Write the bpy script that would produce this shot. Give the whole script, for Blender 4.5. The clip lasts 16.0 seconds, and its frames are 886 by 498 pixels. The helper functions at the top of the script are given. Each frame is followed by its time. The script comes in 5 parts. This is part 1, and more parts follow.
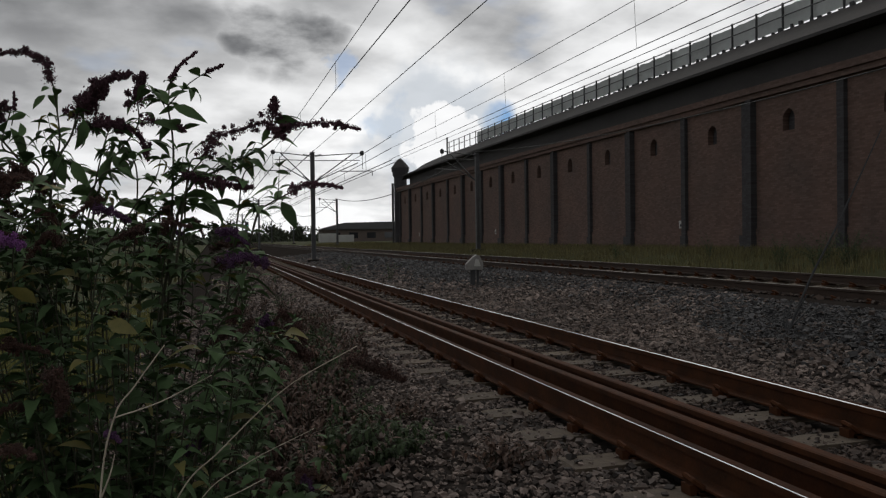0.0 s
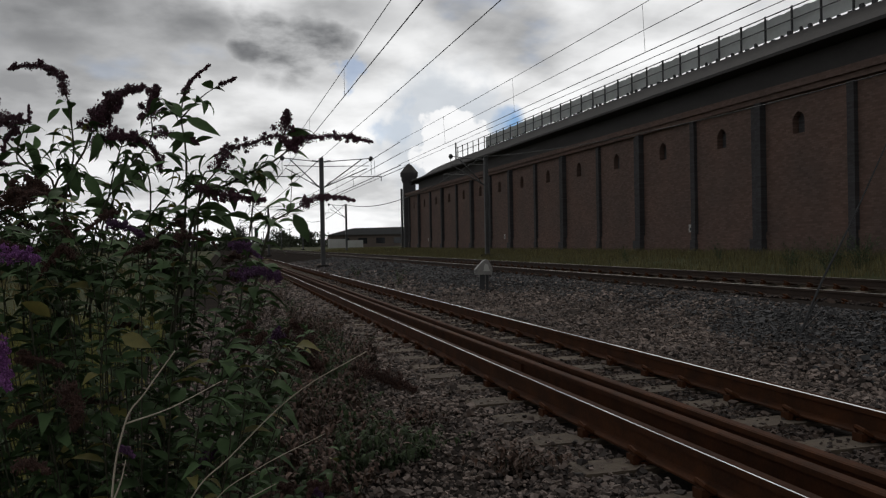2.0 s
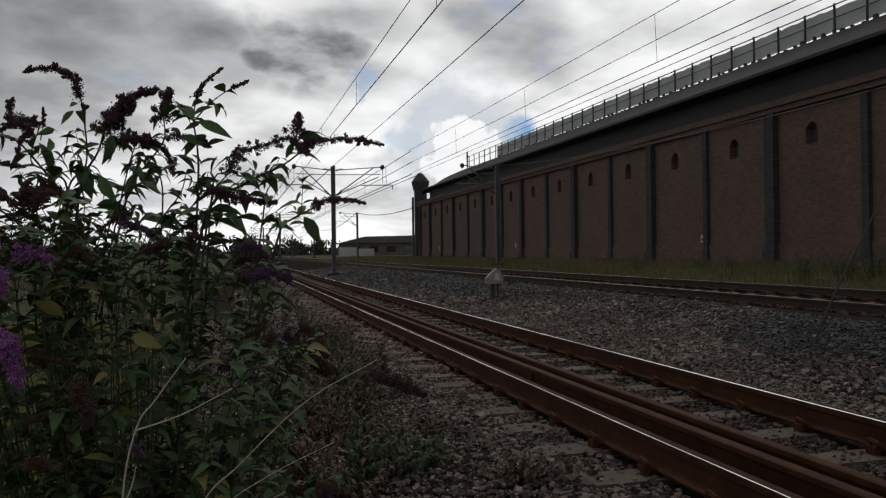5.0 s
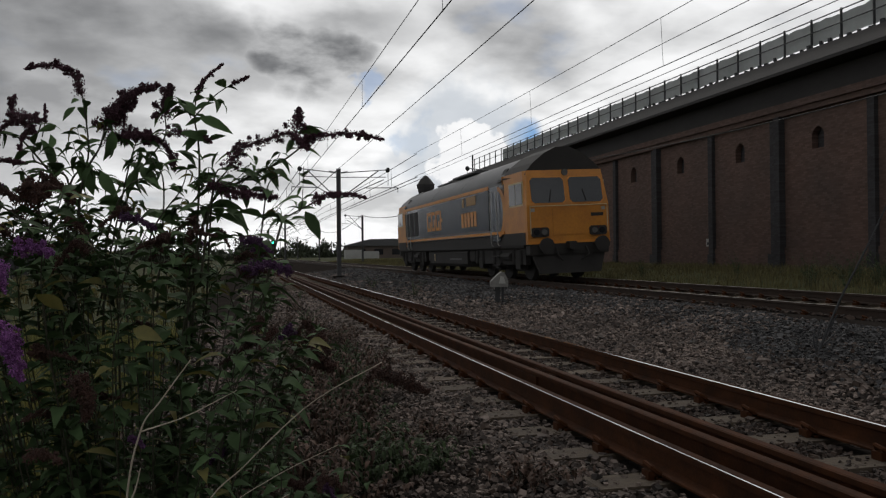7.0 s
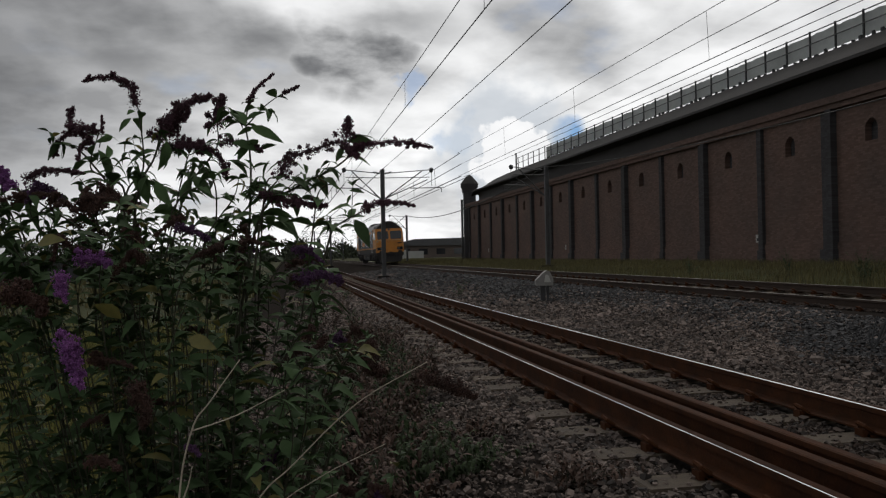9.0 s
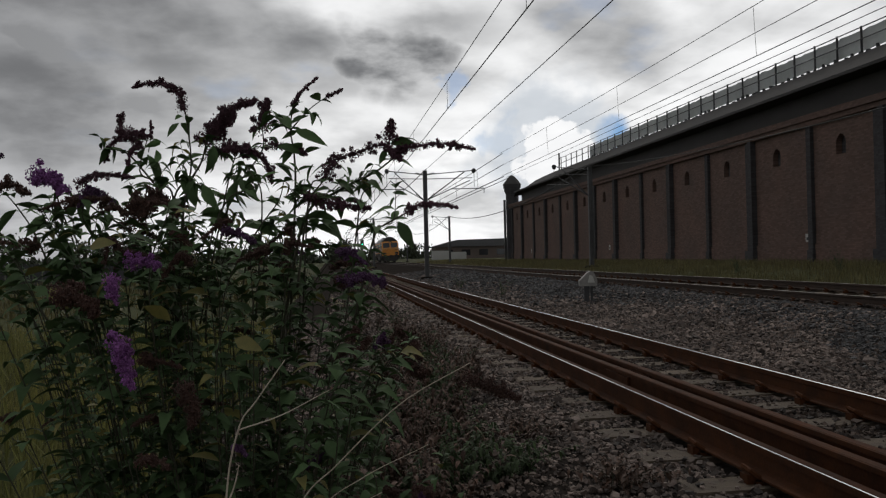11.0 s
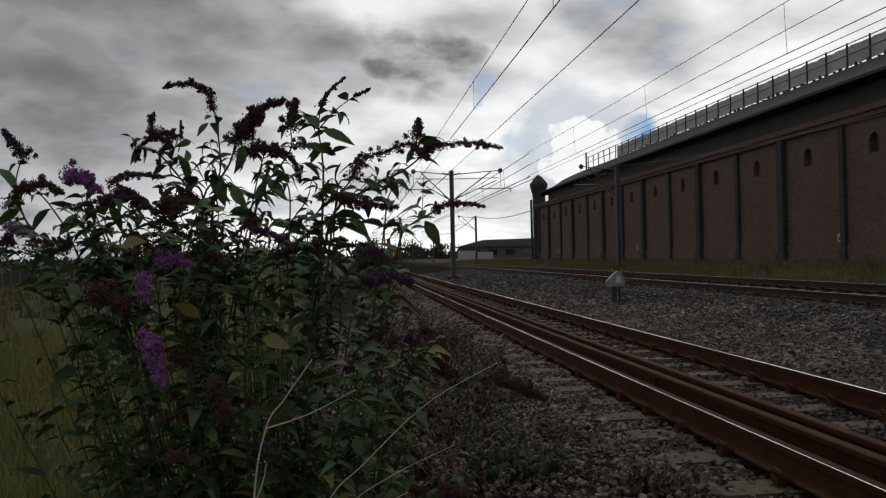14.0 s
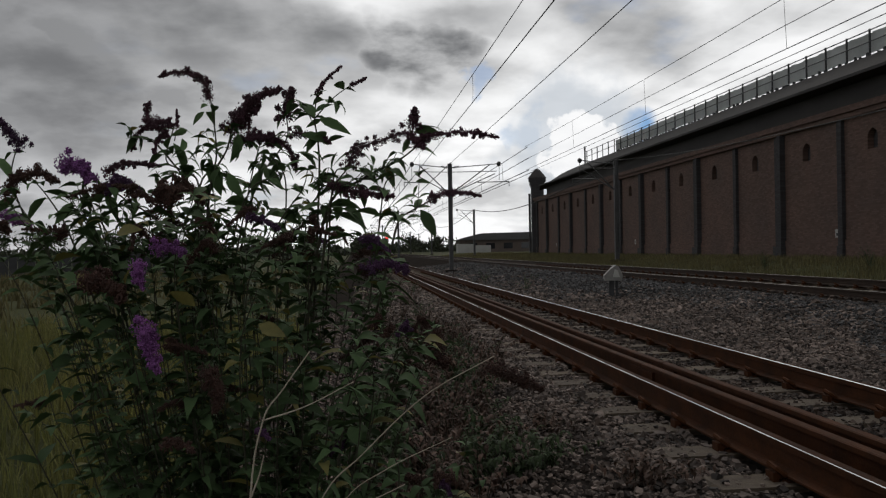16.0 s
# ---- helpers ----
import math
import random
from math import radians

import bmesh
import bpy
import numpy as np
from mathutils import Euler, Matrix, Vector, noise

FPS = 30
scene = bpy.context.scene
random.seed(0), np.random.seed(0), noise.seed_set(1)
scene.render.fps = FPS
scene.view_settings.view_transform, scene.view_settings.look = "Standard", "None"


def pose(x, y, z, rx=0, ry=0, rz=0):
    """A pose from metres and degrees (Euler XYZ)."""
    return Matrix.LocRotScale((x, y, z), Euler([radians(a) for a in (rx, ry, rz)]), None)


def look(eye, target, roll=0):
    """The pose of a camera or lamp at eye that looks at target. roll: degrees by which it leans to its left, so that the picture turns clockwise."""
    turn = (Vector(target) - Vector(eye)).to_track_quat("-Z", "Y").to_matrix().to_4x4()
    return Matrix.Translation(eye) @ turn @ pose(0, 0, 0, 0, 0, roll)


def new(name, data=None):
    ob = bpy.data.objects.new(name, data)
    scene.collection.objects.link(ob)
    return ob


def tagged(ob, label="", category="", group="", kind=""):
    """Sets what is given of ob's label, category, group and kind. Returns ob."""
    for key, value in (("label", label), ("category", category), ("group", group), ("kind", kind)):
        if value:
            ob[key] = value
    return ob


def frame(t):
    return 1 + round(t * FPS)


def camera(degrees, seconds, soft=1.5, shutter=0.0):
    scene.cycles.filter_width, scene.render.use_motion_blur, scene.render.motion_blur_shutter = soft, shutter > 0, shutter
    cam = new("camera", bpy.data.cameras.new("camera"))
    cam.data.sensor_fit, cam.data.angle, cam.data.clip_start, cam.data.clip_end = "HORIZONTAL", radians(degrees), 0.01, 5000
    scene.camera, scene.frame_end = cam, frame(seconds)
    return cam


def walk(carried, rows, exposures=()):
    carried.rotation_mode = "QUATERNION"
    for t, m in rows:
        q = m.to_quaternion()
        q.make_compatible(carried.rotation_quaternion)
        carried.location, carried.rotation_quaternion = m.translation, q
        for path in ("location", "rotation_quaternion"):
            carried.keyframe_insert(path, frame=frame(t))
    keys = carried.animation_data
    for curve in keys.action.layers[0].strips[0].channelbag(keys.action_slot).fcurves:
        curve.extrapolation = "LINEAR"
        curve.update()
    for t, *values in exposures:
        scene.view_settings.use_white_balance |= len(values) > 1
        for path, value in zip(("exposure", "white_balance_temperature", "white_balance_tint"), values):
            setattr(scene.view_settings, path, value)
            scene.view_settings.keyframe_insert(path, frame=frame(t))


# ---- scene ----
cam = camera(56.3, 16.0, soft=1.25)
PATH = [
    (0.0, pose(0, 0, 1.31, 89.19, 0.85, -15.61)),
    (0.5, pose(0, 0, 1.31, 89.09, 0.74, -15.72)),
    (1.0, pose(0, 0, 1.31, 89.09, 1.15, -15.55)),
    (1.5, pose(0, 0, 1.31, 89.36, 1.30, -15.21)),
    (2.0, pose(0, 0, 1.31, 89.55, 1.12, -14.98)),
    (2.5, pose(0, 0, 1.31, 89.64, 1.15, -14.70)),
    (3.0, pose(0, 0, 1.31, 89.64, 0.93, -14.58)),
    (3.5, pose(0, 0, 1.31, 89.65, 0.87, -14.52)),
    (4.0, pose(0, 0, 1.31, 89.83, 0.94, -14.23)),
    (6.5, pose(0, 0, 1.31, 90.33, 0.56, -14.30)),
    (7.0, pose(0, 0, 1.31, 90.38, 0.54, -13.88)),
    (7.5, pose(0, 0, 1.31, 90.51, 0.72, -13.07)),
    (8.0, pose(0, 0, 1.31, 90.44, 0.97, -12.30)),
    (8.5, pose(0, 0, 1.31, 90.47, 1.16, -11.52)),
    (9.0, pose(0, 0, 1.31, 90.38, 1.16, -10.81)),
    (9.5, pose(0, 0, 1.31, 90.73, 1.48, -9.93)),
    (12.0, pose(0, 0, 1.31, 90.33, 0.97, -6.93)),
    (12.5, pose(0, 0, 1.31, 90.30, 0.98, -6.57)),
    (13.0, pose(0, 0, 1.31, 90.25, 1.16, -6.30)),
    (13.5, pose(0, 0, 1.31, 90.45, 1.23, -6.09)),
    (14.0, pose(0, 0, 1.31, 90.54, 1.32, -6.02)),
    (14.5, pose(0, 0, 1.31, 90.46, 1.27, -6.06)),
    (15.0, pose(0, 0, 1.31, 90.27, 1.05, -6.17)),
    (15.5, pose(0, 0, 1.31, 90.18, 0.94, -6.33)),
    (16.0, pose(0, 0, 1.31, 90.06, 0.96, -6.16)),
]
walk(cam, PATH)

EYE = 1.31          # height of the lens over the ballast
TRACK_1 = 3.05      # centre lines of the two tracks, along +y
TRACK_2 = 9.60
WALL_X = 20.0       # face of the warehouse

# ---- world and sun ----
world = bpy.data.worlds.new("world")
scene.world = world
world.use_nodes = True
wn, wl = world.node_tree.nodes, world.node_tree.links
wn.clear()


def wnode(kind, **kw):
    n = wn.new(kind)
    for k, v in kw.items():
        n.inputs[k].default_value = v
    return n


def wmath(op, a, b=None, clamp=False):
    n = wn.new("ShaderNodeMath")
    n.operation, n.use_clamp = op, clamp
    for i, v in enumerate((a, b)):
        if v is None:
            continue
        if isinstance(v, (int, float)):
            n.inputs[i].default_value = v
        else:
            wl.new(v, n.inputs[i])
    return n.outputs[0]


def wmix(fac, a, b):
    n = wn.new("ShaderNodeMix")
    n.data_type = "RGBA"
    for sock, v in ((n.inputs[0], fac), (n.inputs[6], a), (n.inputs[7], b)):
        if isinstance(v, tuple):
            sock.default_value = (*v, 1)
        elif isinstance(v, (int, float)):
            sock.default_value = v
        else:
            wl.new(v, sock)
    return n.outputs[2]


def wramp(fac, stops):
    n = wn.new("ShaderNodeMapRange")
    n.interpolation_type = "SMOOTHSTEP"
    n.inputs[1].default_value, n.inputs[2].default_value, n.inputs[3].default_value, n.inputs[4].default_value = stops
    wl.new(fac, n.inputs[0])
    return n.outputs[0]


coord = wn.new("ShaderNodeTexCoord")
sep = wn.new("ShaderNodeSeparateXYZ")
wl.new(coord.outputs["Generated"], sep.inputs[0])
up = wmath("MAXIMUM", sep.outputs[2], 0.0)
# clouds lie on a high flat layer: divide the direction by its height
lift = wmath("ADD", up, 0.26)
comb = wn.new("ShaderNodeCombineXYZ")
wl.new(wmath("DIVIDE", sep.outputs[0], lift), comb.inputs[0])
wl.new(wmath("DIVIDE", sep.outputs[1], lift), comb.inputs[1])


def wnoise(scale, detail, offset, rough=0.55):
    m = wn.new("ShaderNodeMapping")
    m.inputs["Location"].default_value = offset
    wl.new(comb.outputs[0], m.inputs[0])
    n = wnode("ShaderNodeTexNoise", Scale=scale, Detail=detail, Roughness=rough)
    wl.new(m.outputs[0], n.inputs["Vector"])
    return n.outputs["Fac"]


def toward(azimuth, elevation):
    """How far a direction of the sky lies toward a bearing (degrees right of the tracks) and height."""
    a, e = radians(azimuth), radians(elevation)
    n = wn.new("ShaderNodeVectorMath")
    n.operation = "DOT_PRODUCT"
    wl.new(coord.outputs["Generated"], n.inputs[0])
    n.inputs[1].default_value = (math.sin(a) * math.cos(e), math.cos(a) * math.cos(e), math.sin(e))
    return n.outputs["Value"]


def blob(azimuth, elevation, size, edge, rough, scale):
    """A soft cloud-edged patch of the given angular size."""
    m = wn.new("ShaderNodeTexNoise")
    m.inputs["Scale"].default_value, m.inputs["Detail"].default_value = scale, 5
    wl.new(coord.outputs["Generated"], m.inputs["Vector"])
    ang = wmath("ARCCOSINE", wmath("MINIMUM", toward(azimuth, elevation), 1.0))
    ang = wmath("ADD", ang, wmath("MULTIPLY", wmath("SUBTRACT", m.outputs["Fac"], 0.5), radians(rough)))
    return wramp(ang, (radians(size + edge), radians(size), 0.0, 1.0))


sky = wn.new("ShaderNodeTexSky")
sky.sky_type, sky.sun_disc = "NISHITA", False
sky.sun_elevation, sky.sun_rotation = radians(48), radians(12)
blue = wn.new("ShaderNodeVectorMath")
blue.operation = "SCALE"
wl.new(sky.outputs[0], blue.inputs[0])
blue.inputs["Scale"].default_value = 0.10
tint = wn.new("ShaderNodeVectorMath")
tint.operation = "MULTIPLY"
wl.new(blue.outputs[0], tint.inputs[0])
tint.inputs[1].default_value = (0.34, 0.50, 0.72)

big = wnoise(1.25, 6, (3.2, 1.4, 0.0), 0.42)
fine = wnoise(3.0, 6, (0.4, 5.1, 0.0), 0.48)
mass = wmath("ADD", wmath("MULTIPLY", big, 0.62), wmath("MULTIPLY", fine, 0.38))
# the light comes through ahead, low over the tracks; heavier cloud overhead and to the left
ahead = wramp(toward(15, 7), (0.82, 0.98, 0.0, 1.0))
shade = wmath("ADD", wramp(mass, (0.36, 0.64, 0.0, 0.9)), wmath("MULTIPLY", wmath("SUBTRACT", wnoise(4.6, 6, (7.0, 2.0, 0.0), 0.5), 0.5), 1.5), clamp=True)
heavy = wmath("MULTIPLY", wramp(sep.outputs[2], (0.07, 0.26, 0.0, 0.95)), wramp(mass, (0.40, 0.55, 0.1, 1.0)))
heavy = wmath("MULTIPLY", heavy, wramp(toward(27, 13), (0.93, 0.99, 1.0, 0.25)))
heavy = wmath("MAXIMUM", heavy, wmath("MULTIPLY", blob(-19, 16, 6.0, 11.0, 12, 8), 0.92))
heavy = wmath("MULTIPLY", heavy, wramp(wnoise(3.4, 6, (1.0, 9.0, 0.0), 0.5), (0.28, 0.66, 0.62, 1.0)), clamp=True)
billow = wramp(wnoise(7.0, 6, (2.0, 4.0, 0.0), 0.55), (0.30, 0.68, 0.55, 1.0))
for az, el, size in ((1.9, 13.9, 0.9), (3.6, 13.5, 1.5), (5.4, 13.2, 1.6), (7.2, 13.4, 1.1)):
    heavy = wmath("MAXIMUM", heavy, wmath("MULTIPLY", blob(az, el, size * 0.6, 2.9, 3.0, 17), billow))
low = wramp(sep.outputs[2], (0.02, 0.16, 0.34, 0.0))
shade = wmath("SUBTRACT", wmath("MAXIMUM", wmath("MULTIPLY", shade, 0.75), heavy), wmath("MULTIPLY", low, ahead), clamp=True)
bright = wmix(ahead, (0.66, 0.665, 0.68), (0.99, 0.995, 1.0))
dull = wmix(ahead, (0.125, 0.128, 0.134), (0.17, 0.174, 0.182))
cloud = wmix(shade, bright, dull)
gaps = wmath("MULTIPLY", wramp(fine, (0.60, 0.72, 0.0, 0.25)), ahead)
gaps = wmath("MAXIMUM", gaps, blob(19.4, 7.9, 0.7, 0.8, 2.5, 24))
gaps = wmath("MAXIMUM", gaps, wmath("MULTIPLY", blob(12.0, 8.0, 0.3, 1.3, 7, 34), 0.45))
gaps = wmath("MAXIMUM", gaps, wmath("MULTIPLY", blob(9.0, 11.5, 0.0, 1.0, 5, 44), 0.45))
view = wmix(gaps, cloud, tint.outputs[0])
view = wmix(wmath("MULTIPLY", blob(14.8, 7.6, 3.0, 2.4, 6, 22), 0.7), view, (0.56, 0.61, 0.67))
cumulus = blob(15.7, 6.6, 2.35, 0.35, 3.4, 38)
view = wmix(cumulus, view, wmix(wnoise(7.0, 5, (1.0, 2.0, 0.0)), (1.06, 1.06, 1.06), (0.80, 0.81, 0.83)))
back = wnode("ShaderNodeBackground", Strength=1.0)
wl.new(view, back.inputs["Color"])
wout = wn.new("ShaderNodeOutputWorld")
wl.new(back.outputs[0], wout.inputs[0])

sun_data = bpy.data.lights.new("sun", "SUN")
sun_data.energy, sun_data.angle, sun_data.color = 0.5, radians(14), (1.0, 0.95, 0.88)
sun = new("sun", sun_data)
sun.matrix_world = look((10, 40, 60), (10 - math.sin(radians(12)) * 40, 40 - math.cos(radians(12)) * 40, 60 - 44))
scene.view_settings.exposure = 0.0


# ---- materials ----
def material(name, base, second=None, rough=0.8, metal=0.0, scale=6.0, bump=0.3, fine=60.0, vary=0.25, object_vary=0.0,
             island_vary=0.0, stretch=(1, 1, 1), emit=0.0, trans=0.0, bump_at=0.01, gloss=0.5):
    m = bpy.data.materials.new(name)
    m.use_nodes = True
    n, l = m.node_tree.nodes, m.node_tree.links
    b = n["Principled BSDF"]
    second = second or tuple(c * 0.6 for c in base)
    tc = n.new("ShaderNodeTexCoord")
    mp = n.new("ShaderNodeMapping")
    mp.inputs["Scale"].default_value = stretch
    l.new(tc.outputs["Object"], mp.inputs[0])
    n1, n2 = n.new("ShaderNodeTexNoise"), n.new("ShaderNodeTexNoise")
    for q, sc, de in ((n1, scale, 5), (n2, fine, 4)):
        q.inputs["Scale"].default_value, q.inputs["Detail"].default_value = sc, de
        l.new(mp.outputs[0], q.inputs["Vector"])
    ramp = n.new("ShaderNodeMapRange")
    ramp.inputs[1].default_value, ramp.inputs[2].default_value = 0.5 - vary, 0.5 + vary
    add = n.new("ShaderNodeMath")
    add.operation = "MULTIPLY_ADD"
    add.inputs[1].default_value = 0.4
    l.new(n2.outputs["Fac"], add.inputs[0])
    off = n.new("ShaderNodeMath")
    off.operation = "MULTIPLY_ADD"
    off.inputs[1].default_value, off.inputs[2].default_value = 0.8, -0.1
    l.new(n1.outputs["Fac"], off.inputs[0])
    l.new(off.outputs[0], add.inputs[2])
    l.new(add.outputs[0], ramp.inputs[0])
    mix = n.new("ShaderNodeMix")
    mix.data_type = "RGBA"
    l.new(ramp.outputs[0], mix.inputs[0])
    mix.inputs[6].default_value, mix.inputs[7].default_value = (*base, 1), (*second, 1)
    col = mix.outputs[2]
    for amount, kind, out in ((object_vary, "ShaderNodeObjectInfo", "Random"), (island_vary, "ShaderNodeNewGeometry", "Random Per Island")):
        if amount:
            src, hsv, mr = n.new(kind), n.new("ShaderNodeHueSaturation"), n.new("ShaderNodeMapRange")
            mr.inputs[3].default_value, mr.inputs[4].default_value = 1 - amount, 1 + amount
            l.new(src.outputs[out], mr.inputs[0])
            l.new(mr.outputs[0], hsv.inputs["Value"])
            l.new(col, hsv.inputs["Color"])
            col = hsv.outputs[0]
    l.new(col, b.inputs["Base Color"])
    b.inputs["Roughness"].default_value, b.inputs["Metallic"].default_value = rough, metal
    b.inputs["Specular IOR Level"].default_value = gloss
    if bump:
        bp = n.new("ShaderNodeBump")
        bp.inputs["Strength"].default_value, bp.inputs["Distance"].default_value = bump, bump_at
        l.new(n2.outputs["Fac"], bp.inputs["Height"])
        l.new(bp.outputs[0], b.inputs["Normal"])
    if emit:
        b.inputs["Emission Color"].default_value, b.inputs["Emission Strength"].default_value = (*base, 1), emit
    if trans:
        t = n.new("ShaderNodeBsdfTranslucent")
        l.new(col, t.inputs["Color"])
        ms = n.new("ShaderNodeMixShader")
        ms.inputs[0].default_value = trans
        l.new(b.outputs[0], ms.inputs[1])
        l.new(t.outputs[0], ms.inputs[2])
        l.new(ms.outputs[0], n["Material Output"].inputs[0])
    return m


def brick_material(name, one, two, mortar, scale):
    m = material(name, one, two, rough=0.9, scale=0.5, fine=9, vary=0.3)
    n, l = m.node_tree.nodes, m.node_tree.links
    b = n["Principled BSDF"]
    tc = n.new("ShaderNodeTexCoord")
    sp, cb = n.new("ShaderNodeSeparateXYZ"), n.new("ShaderNodeCombineXYZ")
    l.new(tc.outputs["Object"], sp.inputs[0])
    l.new(sp.outputs[1], cb.inputs[0])
    l.new(sp.outputs[2], cb.inputs[1])
    br = n.new("ShaderNodeTexBrick")
    br.inputs["Scale"].default_value = scale
    br.inputs["Brick Width"].default_value, br.inputs["Row Height"].default_value = 0.225, 0.075
    br.inputs["Mortar Size"].default_value = 0.008
    br.inputs["Color1"].default_value, br.inputs["Color2"].default_value, br.inputs["Mortar"].default_value = (1, 1, 1, 1), (0.62, 0.58, 0.56, 1), (0.75, 0.72, 0.7, 1)
    l.new(cb.outputs[0], br.inputs["Vector"])
    mul = n.new("ShaderNodeMix")
    mul.data_type, mul.blend_type = "RGBA", "MULTIPLY"
    mul.inputs[0].default_value = 1
    l.new(b.inputs["Base Color"].links[0].from_socket, mul.inputs[6])
    l.new(br.outputs["Color"], mul.inputs[7])
    l.new(mul.outputs[2], b.inputs["Base Color"])
    return m


M_BALLAST = material("ballast", (0.042, 0.036, 0.032), (0.022, 0.019, 0.017), scale=1.2, fine=18, bump=0.9, bump_at=0.03, gloss=0.0)
M_STONE = material("ballast_stone", (0.19, 0.148, 0.125), (0.05, 0.038, 0.032), rough=0.9, scale=0.6, fine=30, vary=0.2, island_vary=0.8, bump=0.4)
M_STONE_OILY = material("rust_stained_stone", (0.064, 0.043, 0.032), (0.026, 0.0185, 0.0145), rough=0.9, scale=0.8, fine=30, island_vary=0.7, bump=0.4)
M_STONE_DARK = material("dark_grey_stone", (0.066, 0.064, 0.064), (0.024, 0.0235, 0.024), rough=0.85, scale=0.8, fine=30, vary=0.2, island_vary=0.8, bump=0.4)
M_GRASS_GROUND = material("grass_ground", (0.06, 0.065, 0.024), (0.035, 0.038, 0.016), scale=0.4, fine=7, bump=0.8, bump_at=0.05, gloss=0.05)
M_GRASS = material("grass_blades", (0.145, 0.122, 0.052), (0.08, 0.078, 0.032), scale=0.6, fine=4, bump=0, island_vary=0.4, trans=0.3)
M_RUST = material("rusted_steel", (0.078, 0.027, 0.009), (0.024, 0.0104, 0.005), gloss=0.15, rough=0.8, scale=5, fine=50, bump=0.4, bump_at=0.004)
M_POLISHED = material("polished_rail", (0.92, 0.91, 0.90), (0.8, 0.79, 0.78), rough=0.10, metal=1.0, scale=3, fine=60, bump=0.0, stretch=(1, 0.2, 1))
M_RAIL_BROWN = material("brown_rail_steel", (0.055, 0.036, 0.026), (0.028, 0.02, 0.016), gloss=0.2, rough=0.75, scale=5, fine=50, bump=0.3, bump_at=0.004)
M_WORN_GREY = material("worn_grey_rail_head", (0.30, 0.28, 0.26), (0.2, 0.185, 0.17), rough=0.42, metal=0.8, scale=3, fine=60, bump=0.0)
M_WORN = material("dark_rail_head", (0.06, 0.021, 0.008), (0.024, 0.0105, 0.0055), rough=0.8, scale=4, fine=50, bump=0.2, bump_at=0.003, gloss=0.12)
M_SLEEPER = material("weathered_sleeper", (0.14, 0.105, 0.070), (0.055, 0.041, 0.029), rough=0.9, scale=4, fine=40, object_vary=0.3, bump=0.6, stretch=(0.5, 2, 2))
M_BRICK = brick_material("sooty_red_brick", (0.175, 0.104, 0.080), (0.095, 0.070, 0.060), (0.1, 0.09, 0.08), 1.0)
M_BRICK_DARK = brick_material("blue_engineering_brick", (0.062, 0.06, 0.064), (0.038, 0.037, 0.04), (0.05, 0.05, 0.05), 1.0)
M_SLATE = material("slate_roof", (0.044, 0.04, 0.038), (0.025, 0.023, 0.022), rough=0.8, scale=0.5, fine=8, stretch=(1, 1, 3))
M_STEEL = material("galvanised_steel", (0.12, 0.122, 0.125), (0.07, 0.07, 0.07), rough=0.55, metal=0.6, scale=3, fine=30, bump=0.2)
M_STEEL_DARK = material("dark_steel", (0.05, 0.052, 0.055), (0.03, 0.03, 0.03), rough=0.6, metal=0.3, scale=3, fine=30, bump=0.2)
M_SHEET = material("translucent_sheeting", (0.66, 0.68, 0.67), (0.46, 0.48, 0.47), rough=0.5, scale=0.5, fine=6, trans=0.4, bump=0.2)
M_WIRE = material("wire", (0.03, 0.03, 0.03), rough=0.6, metal=0.4, bump=0)
M_WHITE = material("white_plastic", (0.46, 0.46, 0.42), (0.28, 0.27, 0.25), rough=0.6, scale=4, fine=30, bump=0.1)
M_HOOD = material("weathered_grey_plastic", (0.25, 0.245, 0.225), (0.14, 0.135, 0.125), rough=0.6, scale=7, fine=40, bump=0.2)
M_DARKGLASS = material("dark_glass", (0.012, 0.016, 0.02), (0.02, 0.022, 0.025), rough=0.08, bump=0, gloss=0.6)


